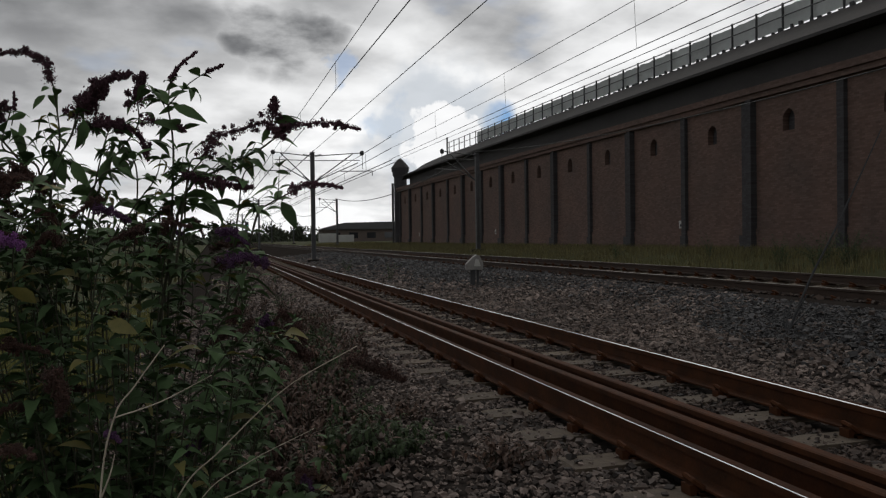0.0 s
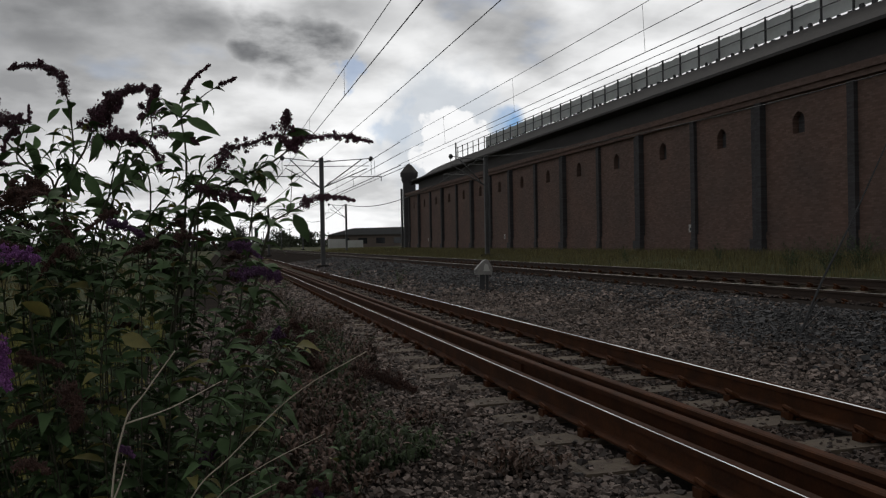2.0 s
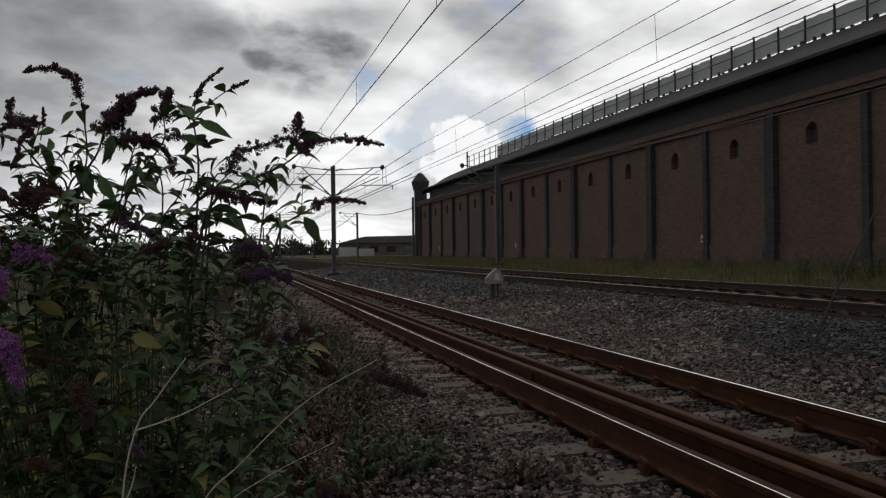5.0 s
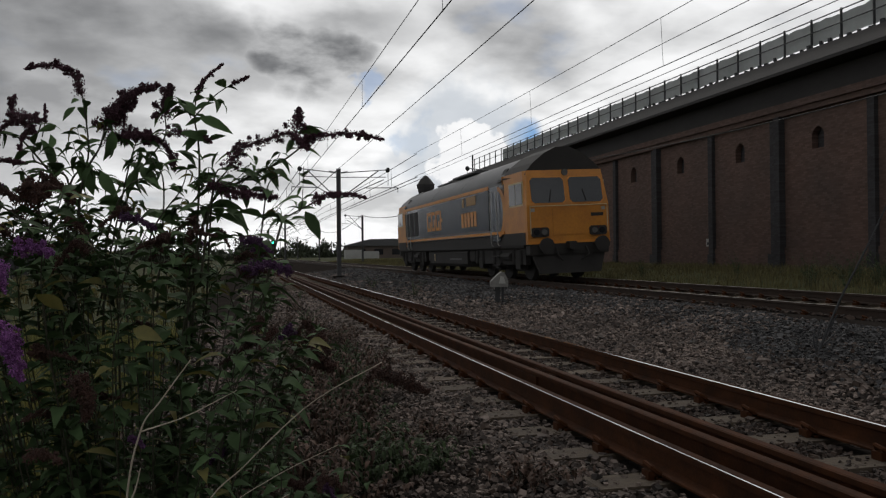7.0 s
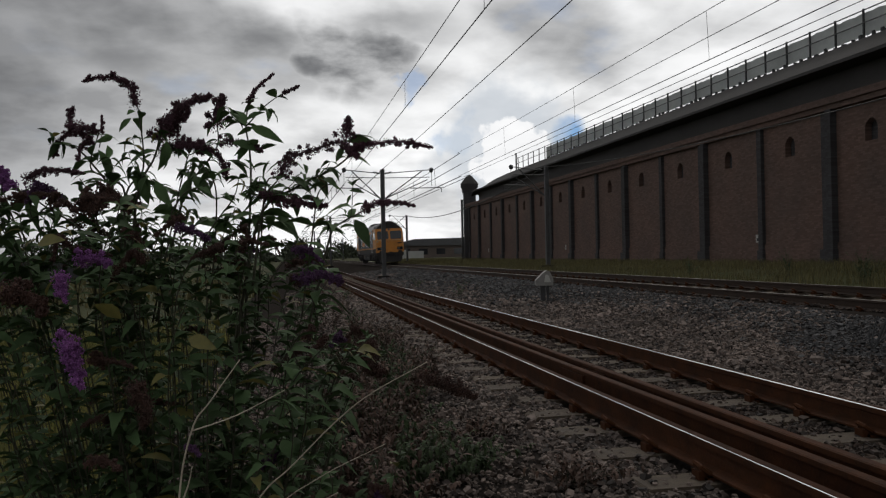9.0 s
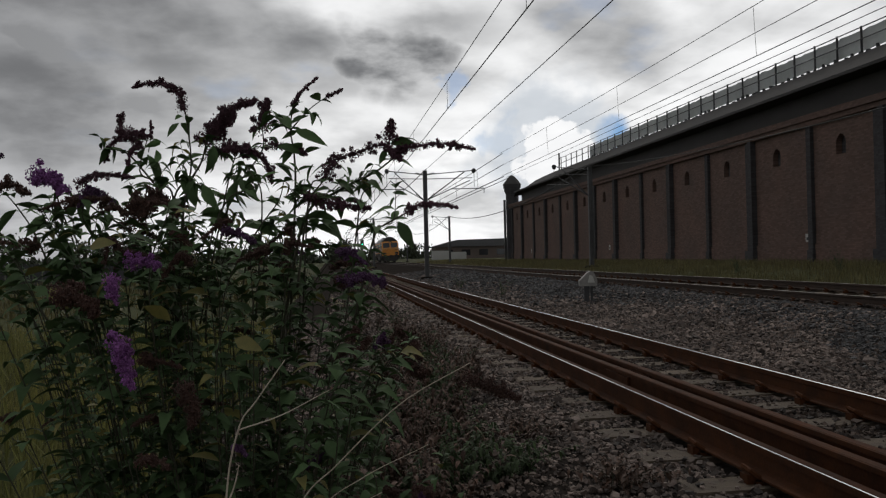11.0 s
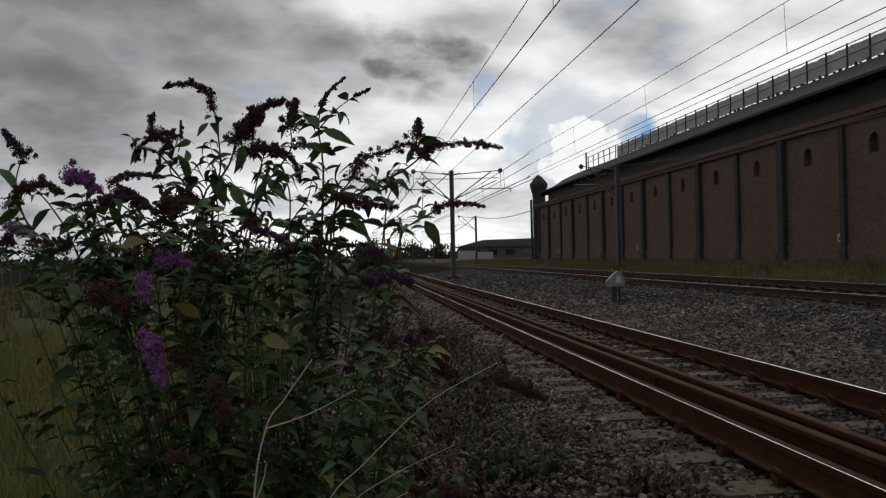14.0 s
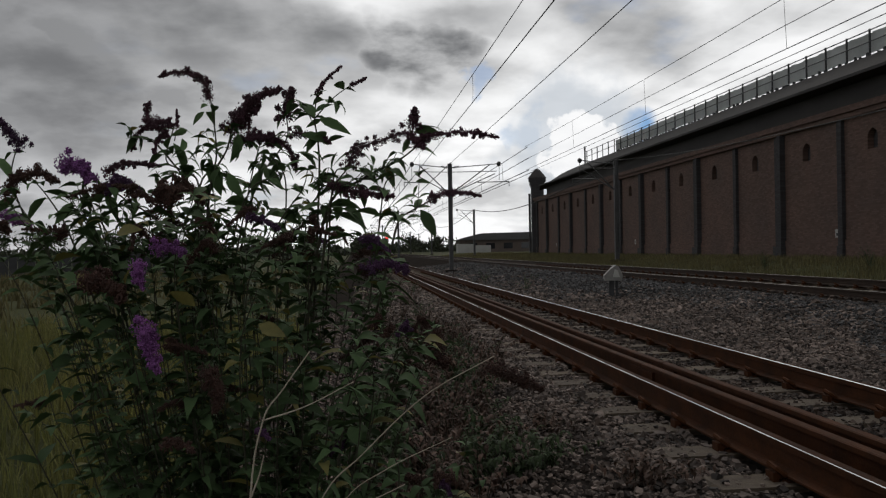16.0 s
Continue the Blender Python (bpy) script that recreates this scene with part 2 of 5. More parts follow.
# ---- mesh helpers ----
class Build:
    """Collects faces for one mesh."""

    def __init__(self):
        self.v, self.f, self.m = [], [], []

    def add(self, verts, faces, mat=0, at=None):
        base = len(self.v)
        self.v += [tuple(at @ Vector(p)) for p in verts] if at is not None else [tuple(p) for p in verts]
        self.f += [tuple(base + i for i in face) for face in faces]
        self.m += [mat] * len(faces)
        return self

    def box(self, x0, x1, y0, y1, z0, z1, mat=0, at=None, bevel=0.0):
        if bevel:
            return self.prism([(x0 + bevel, z0), (x1 - bevel, z0), (x1, z0 + bevel), (x1, z1 - bevel), (x1 - bevel, z1), (x0 + bevel, z1),
                               (x0, z1 - bevel), (x0, z0 + bevel)], y0, y1, mat, at)
        p = [(x0, y0, z0), (x1, y0, z0), (x1, y1, z0), (x0, y1, z0), (x0, y0, z1), (x1, y0, z1), (x1, y1, z1), (x0, y1, z1)]
        return self.add(p, [(3, 2, 1, 0), (4, 5, 6, 7), (0, 1, 5, 4), (1, 2, 6, 5), (2, 3, 7, 6), (3, 0, 4, 7)], mat, at)

    def prism(self, outline, y0, y1, mat=0, at=None):
        """An (x, z) outline, anticlockwise seen from -y, drawn out along y."""
        k = len(outline)
        p = [(x, y0, z) for x, z in outline] + [(x, y1, z) for x, z in outline]
        faces = [tuple(range(k)), tuple(range(2 * k - 1, k - 1, -1))]
        faces += [((i + 1) % k, i, k + i, k + (i + 1) % k) for i in range(k)]
        return self.add(p, faces, mat, at)

    def tube(self, points, radii, sides=6, mat=0, at=None, cap=True):
        pts = [Vector(p) for p in points]
        if isinstance(radii, (int, float)):
            radii = [radii] * len(pts)
        verts, faces = [], []
        ref = None
        for i, p in enumerate(pts):
            d = (pts[min(i + 1, len(pts) - 1)] - pts[max(i - 1, 0)]).normalized()
            if ref is None:
                ref = Vector((0, 0, 1)) if abs(d.z) < 0.9 else Vector((1, 0, 0))
            a = (ref - d * ref.dot(d)).normalized()
            ref = a
            b = d.cross(a)
            verts += [p + radii[i] * (math.cos(2 * math.pi * j / sides) * a + math.sin(2 * math.pi * j / sides) * b) for j in range(sides)]
        for i in range(len(pts) - 1):
            for j in range(sides):
                k = (j + 1) % sides
                faces.append((i * sides + j, i * sides + k, (i + 1) * sides + k, (i + 1) * sides + j))
        if cap:
            faces += [tuple(range(sides - 1, -1, -1)), tuple((len(pts) - 1) * sides + j for j in range(sides))]
        return self.add(verts, faces, mat, at)

    def mesh(self, name, mats, smooth=False):
        me = bpy.data.meshes.new(name)
        me.from_pydata(self.v, [], self.f)
        for m in mats if isinstance(mats, (list, tuple)) else [mats]:
            me.materials.append(m)
        me.polygons.foreach_set("material_index", self.m)
        if smooth:
            me.polygons.foreach_set("use_smooth", [True] * len(self.f))
        me.update()
        return me


def part(name, build, mats, parent=None, label="", at=None, smooth=False):
    """Links a mesh as one object, under a thing or a part."""
    me = build if isinstance(build, bpy.types.Mesh) else build.mesh(name, mats, smooth)
    ob = new(name, me)
    ob.parent = parent
    if at is not None:
        ob.matrix_basis = at
    return tagged(ob, label)


def bezier(points, n=14):
    """A smooth curve through the control points (Catmull-Rom)."""
    p = [Vector(q) for q in points]
    p = [p[0] * 2 - p[1]] + p + [p[-1] * 2 - p[-2]]
    out = []
    for i in range(1, len(p) - 2):
        for k in range(n):
            t = k / n
            out.append(0.5 * (2 * p[i] + (p[i + 1] - p[i - 1]) * t + (2 * p[i - 1] - 5 * p[i] + 4 * p[i + 1] - p[i + 2]) * t * t
                              + (3 * p[i] - p[i - 1] - 3 * p[i + 1] + p[i + 2]) * t ** 3))
    return out + [p[-2]]


# ---- ground ----
def ground_height(x, y):
    """Ballast by the near track, a bank up to the second one, then a grass verge by the wall."""
    if x < -1.2:
        base = -0.12
    elif x < 0.4:
        base = -0.12 + 0.15 * (x + 1.2) / 1.6
    elif x < 4.9:
        base = 0.03
    elif x < 7.4:
        base = 0.03 + 0.27 * (x - 4.9) / 2.5
    elif x < 11.2:
        base = 0.30
    else:
        base = 0.30 + 0.34 * min(1, (x - 11.2) / 5)
    return base


def build_ground():
    xs = [-2500, -600, -150, -40, -15, -6, -3, -1.2, -0.4, 0.4, 1.2, 2, 3, 4, 4.9, 5.5, 6.1, 6.8, 7.4, 8.4, 9.4, 10.4, 11.2, 12, 13.5, 15.2, 17.5, 20.3, 60, 300, 2500]
    ys = [-2500, -400, -80, -20] + [i * 2.0 for i in range(-5, 60)] + [130, 160, 200, 260, 340, 600, 1200, 2500]
    b = Build()
    verts = []
    for y in ys:
        for x in xs:
            n = noise.noise((x * 0.5, y * 0.5, 0)) * 0.012 if abs(x) < 30 else 0
            verts.append((x, y, ground_height(x, y) + n))
    k = len(xs)
    b.add(verts, [])
    for j in range(len(ys) - 1):
        for i in range(k - 1):
            xm = (xs[i] + xs[i + 1]) / 2
            b.f.append((j * k + i, j * k + i + 1, (j + 1) * k + i + 1, (j + 1) * k + i))
            b.m.append(0 if -0.9 < xm < 11.9 else 1)
    ob = part("ground", b, [M_BALLAST, M_GRASS_GROUND], smooth=True)
    tagged(ob, "grey railway ballast with grassy verges running to the horizon", "ground", kind="structure")


build_ground()


def rail_profile(b, x, z, y0, y1, top=1):
    """A flat-bottom rail with its running surface as a face of another material."""
    h = 0.159
    o = [(-0.07, 0), (0.07, 0), (0.07, 0.012), (0.012, 0.032), (0.012, h - 0.045), (0.036, h - 0.035), (0.036, h - 0.006), (0.026, h),
         (-0.026, h), (-0.036, h - 0.006), (-0.036, h - 0.035), (-0.012, h - 0.045), (-0.012, 0.032), (-0.07, 0.012)]
    o = [(x + a, z - h + c) for a, c in o]
    k = len(b.m)
    b.prism(o, y0, y1)
    if top:
        b.m[k + 2 + 7], b.m[k + 2 + 8] = 2, 0


def build_track(name, centre, z_near, z_far, label, steel, crown, widths):
    bed = new(name)
    tagged(bed, label, "railway track")
    for side, z, width in ((-0.7525, z_near, widths[0]), (0.7525, z_far, widths[1])):
        b = Build()
        rail_profile(b, centre + side, z, -30, 420)
        # a narrow wheel-worn band on the -x corner, tilted and sized to shape the sky's glint
        band = ((-0.034, -0.0010), (-0.034 + width, -0.0010 + width * 0.16), (-0.032 + width, -0.0020 + width * 0.16))
        v = []
        for px, pz in band:
            v += [(centre + side + px, -30, z + pz), (centre + side + px, 420, z + pz)]
        b.add(v, [(i * 2, i * 2 + 2, i * 2 + 3, i * 2 + 1) for i in range(2)], 1)
        part("rail", b, [steel, crown, M_WORN if crown == M_POLISHED else steel], bed, "rusted steel rail with a polished running surface")
    sb = Build()
    sb.prism([(-1.25, -0.14), (1.25, -0.14), (1.25, -0.02), (1.22, 0), (-1.22, 0), (-1.25, -0.02)], -0.125, 0.125)
    sleeper = sb.mesh("sleeper", M_SLEEPER)
    cb = Build()
    for s in (-1, 1):
        cb.box(-0.10, 0.10, -0.07, 0.07, 0, 0.02, bevel=0.006)
        cb.tube([(s * 0.07, -0.055, 0.035), (s * 0.115, -0.035, 0.07), (s * 0.125, 0.02, 0.085), (s * 0.09, 0.05, 0.06), (s * 0.065, 0.02, 0.04)], 0.015, 6)
        cb.box(s * 0.10 - 0.035, s * 0.10 + 0.035, -0.04, 0.04, 0.0, 0.05)
    chair = cb.mesh("rail_clip", M_RUST)
    tilt = math.degrees(math.atan2(z_far - z_near, 1.505))
    zc = (z_near + z_far) / 2 - 0.185
    rnd = random.Random(4)
    rest, rest_clips = Build(), Build()
    for i in range(-45, 190):
        y = 0.2 + i * 0.66 + rnd.uniform(-0.02, 0.02)
        m = pose(centre + rnd.uniform(-0.03, 0.03), y, zc, 0, -tilt, rnd.uniform(-1, 1))
        if i < 70:
            part("sleeper", sleeper, None, bed, at=m)
            for side in (-0.7525, 0.7525):
                part("rail_clip", chair, None, bed, at=pose(centre + side, y, zc + side * math.tan(radians(tilt)), 0, -tilt, 0))
        else:
            rest.add(sb.v, sb.f, 0, m)
    tagged(part("far_sleepers", rest, M_SLEEPER, bed), kind="stuff")
    return bed


build_track("railway_track", TRACK_1, 0.25, 0.25, "rusty railway track on weathered sleepers in ballast", M_RUST, M_POLISHED, (0.0065, 0.013))
build_track("railway_track", TRACK_2, 0.475, 0.565, "canted main-line track on a ballast bank", M_RAIL_BROWN, M_WORN_GREY, (0.020, 0.020))

# two spare rails lie in the near track, in lengths joined by fishplates
for dx in (-0.40, -0.20):
    spare = tagged(new("spare_rail"), "rusty spare rails lying end to end between the running rails", "rail", group="spare rails in the track")
    for ya, yb in ((-12, 7.4), (7.41, 25.6), (25.61, 44)):
        b = Build()
        rail_profile(b, TRACK_1 + dx, 0.235, ya, yb, top=0)
        part("rail_length", b, [M_RUST, M_RUST], spare)
        if yb < 40:
            for sd in (-1, 1):
                fp = part("fishplate", Build().box(TRACK_1 + dx + sd * 0.026 - 0.012, TRACK_1 + dx + sd * 0.026 + 0.012, yb - 0.3, yb + 0.3, 0.11, 0.19, bevel=0.004), M_RUST, spare)


# ---- warehouse ----
def build_warehouse():
    house = tagged(new("warehouse"), "long sooty red-brick railway warehouse with dark pilasters and a slate roof", "warehouse")
    y0, y1 = -35.0, 89.9
    zt = EYE + 5.5
    # wall face with a small round-headed opening in every bay
    pitch, first = 4.70, 27.3
    k0, k1 = math.ceil((y0 - first) / pitch), math.floor((y1 - first) / pitch)
    b = Build()
    win_w, zb, zw = 0.32, EYE + 3.66, EYE + 4.32
    y = y0
    for k in range(k0, k1 + 1):
        c = first + (k + 0.575) * pitch
        if c + win_w > y1:
            break
        b.box(WALL_X, WALL_X + 0.5, y, c - win_w, 0.2, zt)
        b.box(WALL_X, WALL_X + 0.5, c - win_w, c + win_w, 0.2, zb)
        b.box(WALL_X, WALL_X + 0.5, c - win_w, c + win_w, zw + 0.12, zt)
        # the rounded head, course by course
        for q, (za, zc2) in enumerate(((-0.14, -0.07), (-0.07, 0.0), (0.0, 0.06), (0.06, 0.12))):
            keep = (0.93, 0.80, 0.60, 0.33)[q] * win_w
            b.box(WALL_X, WALL_X + 0.5, c - win_w, c - keep, zw + za, zw + zc2)
            b.box(WALL_X, WALL_X + 0.5, c + keep, c + win_w, zw + za, zw + zc2)
        b.box(WALL_X + 0.26, WALL_X + 0.3, c - win_w, c + win_w, zb, zw + 0.12, 1)
        y = c + win_w
    b.box(WALL_X, WALL_X + 0.5, y, y1, 0.2, zt)
    b.box(WALL_X, WALL_X + 24, y1 - 0.5, y1, 0.2, zt)
    b.box(WALL_X, WALL_X + 24, y0, y0 + 0.5, 0.2, zt)
    b.box(WALL_X + 23.5, WALL_X + 24, y0, y1, 0.2, zt)
    part("wall", b, [M_BRICK, M_BRICK_DARK], house)
    for k in range(k0, k1 + 1):
        y = first + k * pitch
        b = Build()
        if k % 2 == 0:
            b.box(WALL_X - 0.26, WALL_X, y - 0.16, y + 0.16, 0.2, EYE + 5.05)
            b.box(WALL_X - 0.18, WALL_X, y + 0.16, y + 0.50, 0.2, EYE + 5.0)
            b.box(WALL_X - 0.30, WALL_X, y - 0.20, y + 0.53, 0.2, EYE - 0.1)
        else:
            b.box(WALL_X - 0.16, WALL_X, y - 0.16, y + 0.16, 0.2, EYE + 5.0)
            b.box(WALL_X - 0.20, WALL_X, y - 0.20, y + 0.20, 0.2, EYE - 0.1)
        part("pilaster", b, M_BRICK_DARK, house, "dark blue-brick pilaster")
    b = Build()
    b.box(WALL_X - 0.06, WALL_X, y0, y1, 0.2, EYE + 0.15)
    part("plinth", b, M_BRICK, house)
    b = Build()
    b.box(WALL_X - 0.20, WALL_X + 0.5, y0, y1, EYE + 5.05, EYE + 5.25)
    b.box(WALL_X - 0.30, WALL_X + 0.5, y0, y1, EYE + 5.25, EYE + 5.50)
    part("cornice", b, M_BRICK, house)
    # roof: an overhanging gutter, a steep slope to the walkway, and a flat top; its far end curves down
    b = Build()
    b.box(WALL_X - 0.75, WALL_X + 24, y0, y1 - 5.5, EYE + 6.44, EYE + 6.56)
    part("gutter", b, M_SLATE, house)
    b = Build()
    ys = [y0, 20, 40, 60, 68, 72, 75, 78, 81, 83, 85]
    lift = [1.0] * 5 + [0.98, 0.92, 0.78, 0.45, 0.10, -0.5]
    v, f = [], []
    for y, q in zip(ys, lift):
        v += [(WALL_X - 0.70, y, EYE + 6.53 - max(0, -q)), (WALL_X - 0.10, y, EYE + 6.53 + 0.70 * q), (WALL_X + 0.6, y, EYE + 6.54 + 0.72 * q), (WALL_X + 24, y, EYE + 6.54 + 0.72 * q), (WALL_X + 24, y, EYE + 5.6)]
    for i in range(len(ys) - 1):
        f += [(i * 5 + j, i * 5 + j + 1, i * 5 + j + 6, i * 5 + j + 5) for j in range(4)]
    b.add(v, f)
    # set-back wall under the eave, slate-dark so its colour carries the eave's shade
    b.box(WALL_X + 0.06, WALL_X + 23, y0 + 1, y1 - 5.5, EYE + 5.4, EYE + 6.40)
    part("roof", b, M_SLATE, house, "dark slate roof slope, curved down at its end")
    # corner turret
    b = Build()
    for r, za, zb2 in ((0.72, 0.2, EYE + 6.75), (0.80, EYE + 6.75, EYE + 6.95), (0.88, EYE + 6.95, EYE + 7.35), (0.98, EYE + 7.35, EYE + 7.72)):
        o = [(WALL_X + 0.3 + r * math.cos(a), y1 + r * math.sin(a)) for a in [math.pi / 8 + i * math.pi / 4 for i in range(8)]]
        v = [(x, y, za) for x, y in o] + [(x, y, zb2) for x, y in o]
        b.add(v, [(i, (i + 1) % 8, 8 + (i + 1) % 8, 8 + i) for i in range(8)] + [tuple(range(8, 16))])
    part("turret", b, M_BRICK_DARK, house)
    b = Build()
    prof = [(1.04, 7.72), (1.02, 7.78), (0.66, 8.26), (0.30, 8.66), (0.10, 8.78), (0.0, 8.84)]
    v, f = [], []
    for r, z in prof:
        v += [(WALL_X + 0.3 + r * math.cos(math.pi / 8 + i * math.pi / 4), y1 + r * math.sin(math.pi / 8 + i * math.pi / 4), EYE + z) for i in range(8)]
    for j in range(len(prof) - 1):
        f += [(j * 8 + i, j * 8 + (i + 1) % 8, j * 8 + 8 + (i + 1) % 8, j * 8 + 8 + i) for i in range(8)]
    b.add(v, f)
    part("turret_cap", b, M_SLATE, house, "domed octagonal turret cap")
    return house


build_warehouse()


def build_parapet():
    """The walkway rail on the roof's edge: posts, rails, and sheeting behind them with a gap below."""
    fence = tagged(new("roof_railing"), "steel walkway railing with weathered sheeting along the roof edge", "railing")
    x, z = WALL_X - 0.05, EYE + 7.2
    pb = Build().box(-0.03, 0.03, -0.03, 0.03, -0.25, 1.06)
    post = pb.mesh("post", M_STEEL_DARK)
    y = -30.0
    rnd = random.Random(7)
    while y < 70:
        part("post", post, None, fence, at=pose(x, y, z))
        if y < 61:
            b = Build()
            n = 5
            v = []
            for j in range(n + 1):
                t = j / n
                wob = rnd.uniform(-0.03, 0.03)
                v += [(x + 0.12, y + 1.5 * t, z + 0.16 + rnd.uniform(-0.04, 0.04)), (x + 0.12, y + 1.5 * t, z + 0.94 + wob), (x + 0.135, y + 1.5 * t, z + 0.16), (x + 0.135, y + 1.5 * t, z + 0.94 + wob)]
            f = []
            for j in range(n):
                a, c = j * 4, j * 4 + 4
                f += [(a, c, c + 1, a + 1), (a + 2, a + 3, c + 3, c + 2), (a + 1, c + 1, c + 3, a + 3), (a, a + 2, c + 2, c)]
            b.add(v, f)
            part("panel", b, M_SHEET, fence, "weathered translucent sheet panel")
            for q in range(3):
                ya = y + 0.1 + q * 0.46 + rnd.uniform(0, 0.2)
                part("bracket", Build().box(x + 0.05, x + 0.16, ya, ya + rnd.uniform(0.06, 0.16), z - 0.2, z + rnd.uniform(0.10, 0.22)), M_STEEL_DARK, fence)
        y += 1.5
    for dz in (0.56, 1.00):
        part("rail", Build().tube([(x - 0.03, -30, z + dz), (x - 0.03, 69.6, z + dz)], 0.025, 6), M_STEEL, fence)
    part("pole", Build().tube([(x, 69.6, z - 0.3), (x, 69.6, z + 1.5)], 0.07, 6), M_STEEL_DARK, fence)


build_parapet()


# ---- overhead line ----
def build_mast(x, y, base, arms, height=4.62):
    mast = tagged(new("overhead_line_mast"), "grey steel mast, with cantilever arms where it serves the overhead line", "mast", group="overhead line masts")
    top = EYE + height
    b = Build()
    b.box(-0.11, 0.11, -0.008, 0.008, 0, top - base)
    b.box(-0.11, -0.098, -0.10, 0.10, 0, top - base)
    b.box(0.098, 0.11, -0.10, 0.10, 0, top - base)
    b.box(-0.12, 0.12, -0.11, 0.11, top - base, top - base + 0.03)
    part("column", b, M_STEEL, mast)
    part("foundation", Build().box(-0.3, 0.3, -0.3, 0.3, -0.3, 0.12, bevel=0.03), M_BALLAST, mast, "concrete foundation block")
    h = top - base
    for side, reach in arms:
        s = side
        b = Build()
        b.tube([(s * 0.11, 0, h - 0.18), (s * reach * 0.88, 0, h + 0.02)], 0.025, 6)
        b.tube([(s * 0.11, 0, h - 1.55), (s * reach * 0.72, 0, h - 0.05)], 0.03, 6)
        b.tube([(s * 0.11, 0, h - 0.42), (s * reach * 0.86, 0, h - 0.38)], 0.02, 6)
        b.tube([(s * 0.11, 0, h - 1.55), (s * reach * 0.82, 0, h - 0.52)], 0.025, 6)
        b.tube([(s * reach * 0.5, 0, h - 0.98), (s * reach * 1.08, 0, h - 0.95)], 0.025, 6)
        b.tube([(s * reach * 1.08, 0, h - 0.95), (s * reach * 1.08, 0, h - 1.2)], 0.02, 6)
        b.tube([(s * reach * 0.9, 0, h + 0.02), (s * reach * 0.9, 0, h - 0.85)], 0.015, 5)
        part("cantilever_arm", b, M_STEEL, mast)
        b = Build()
        b.tube([(s * reach * 0.88, 0, h - 0.12), (s * reach * 0.89, 0, h - 0.04), (s * reach * 0.9, 0, h + 0.06), (s * reach * 0.91, 0, h + 0.13)], [0.05, 0.12, 0.12, 0.05], 8)
        part("pulley", b, M_STEEL_DARK, mast)
        for za, zb in ((h - 0.18, h - 0.12), (h - 1.5, h - 1.25)):
            b = Build()
            for i in range(5):
                q = 0.16 + i * 0.07
                z = za + (zb - za) * i / 4
                b.tube([(s * q, 0, z), (s * (q + 0.02), 0, z + 0.005), (s * (q + 0.05), 0, z + 0.01)], [0.035, 0.06, 0.035], 8)
            part("insulator", b, M_STEEL_DARK, mast)
    mast.matrix_basis = pose(x, y, base)
    return mast


for y in (44.5, 97.0, 150.0, 205.0):
    build_mast(5.25, y, 0.1, ((1, 3.0), (-1, 2.3)))
    build_mast(14.0, y - 1.5, 0.5, ((-1, 2.2),))
# chimney-like pole at the warehouse end, built as a mast without arms
build_mast(19.2, 88.9, 0.5, (), 5.95)
for x, y in ((-8.5, 150), (-14.0, 190), (-9.0, 235), (-16, 260), (-3.0, 280)):
    build_mast(x, y, 0.0, ((1, 2.5),))


def build_wire(points, radius, name="overhead_wire", label="thin dark overhead wire strung between masts"):
    b = Build().tube(points, radius, 5)
    tagged(part(name, b, M_WIRE, smooth=True), label, "wire", group="overhead wires")


def sag(x0, x1, z0, dip, y0=-8.0, y1=44.5, n=24):
    return [(x0 + (x1 - x0) * i / n, y0 + (y1 - y0) * i / n, z0 - dip * 4 * (i / n) * (1 - i / n)) for i in range(n + 1)]


for y0, y1 in ((-8, 44.5), (44.5, 97), (97, 150), (150, 205)):
    wr = 0.0085 if y0 < 40 else 0.02
    build_wire(sag(3.17, 3.17, EYE + 4.62, 0.05, y0, y1), wr)
    build_wire(sag(3.17, 3.17, EYE + 3.86, 0.0, y0, y1), wr * 1.25)
    build_wire(sag(5.32, 5.32, EYE + 4.72, 0.05, y0, y1), wr * 1.3)
    build_wire(sag(9.55, 9.4, EYE + 5.55, 0.15, y0, y1), wr)
    build_wire(sag(9.6, 9.6, EYE + 4.95, 0.1, y0, y1), wr)
    build_wire(sag(9.6, 9.45, EYE + 4.29, 0.0, y0, y1), wr * 1.25)
    build_wire(sag(9.95, 9.75, EYE + 4.24, 0.0, y0, y1), wr)
    build_wire(sag(13.9, 13.9, EYE + 4.64, 1.18, y0 - 1.5, y1 - 1.5), wr * 1.6, label="pale feeder wire sagging between masts")
    for i in range(1, 6):
        y = y0 + (y1 - y0) * i / 6
        t = (y + 3.2 - y0) / (y1 - y0)
        build_wire([(3.17, y + 3.2, EYE + 3.855), (3.17, y + 3.2, EYE + 4.625 - 0.2 * t * (1 - t))], wr * 0.6, "dropper", "thin vertical dropper of the overhead line")
        t = (y - 1.0 - y0) / (y1 - y0)
        build_wire([(9.6 - 0.15 * t, y - 1.0, EYE + 4.285), (9.55 - 0.15 * t, y - 1.0, EYE + 5.555 - 0.6 * t * (1 - t))], wr * 0.6, "dropper", "thin vertical dropper of the overhead line")


# ---- locomotive ----
M_YELLOW = material("cab_yellow_paint", (0.68, 0.28, 0.033), (0.38, 0.14, 0.025), rough=0.42, scale=1.6, fine=14, vary=0.33, bump=0.05)
M_ORANGE = material("orange_stripe_paint", (0.72, 0.28, 0.03), (0.55, 0.2, 0.025), rough=0.45, scale=2, fine=25, bump=0.05)
M_BLUE = material("dark_blue_paint", (0.044, 0.058, 0.086), (0.026, 0.036, 0.056), rough=0.26, scale=2, fine=20, bump=0.05)
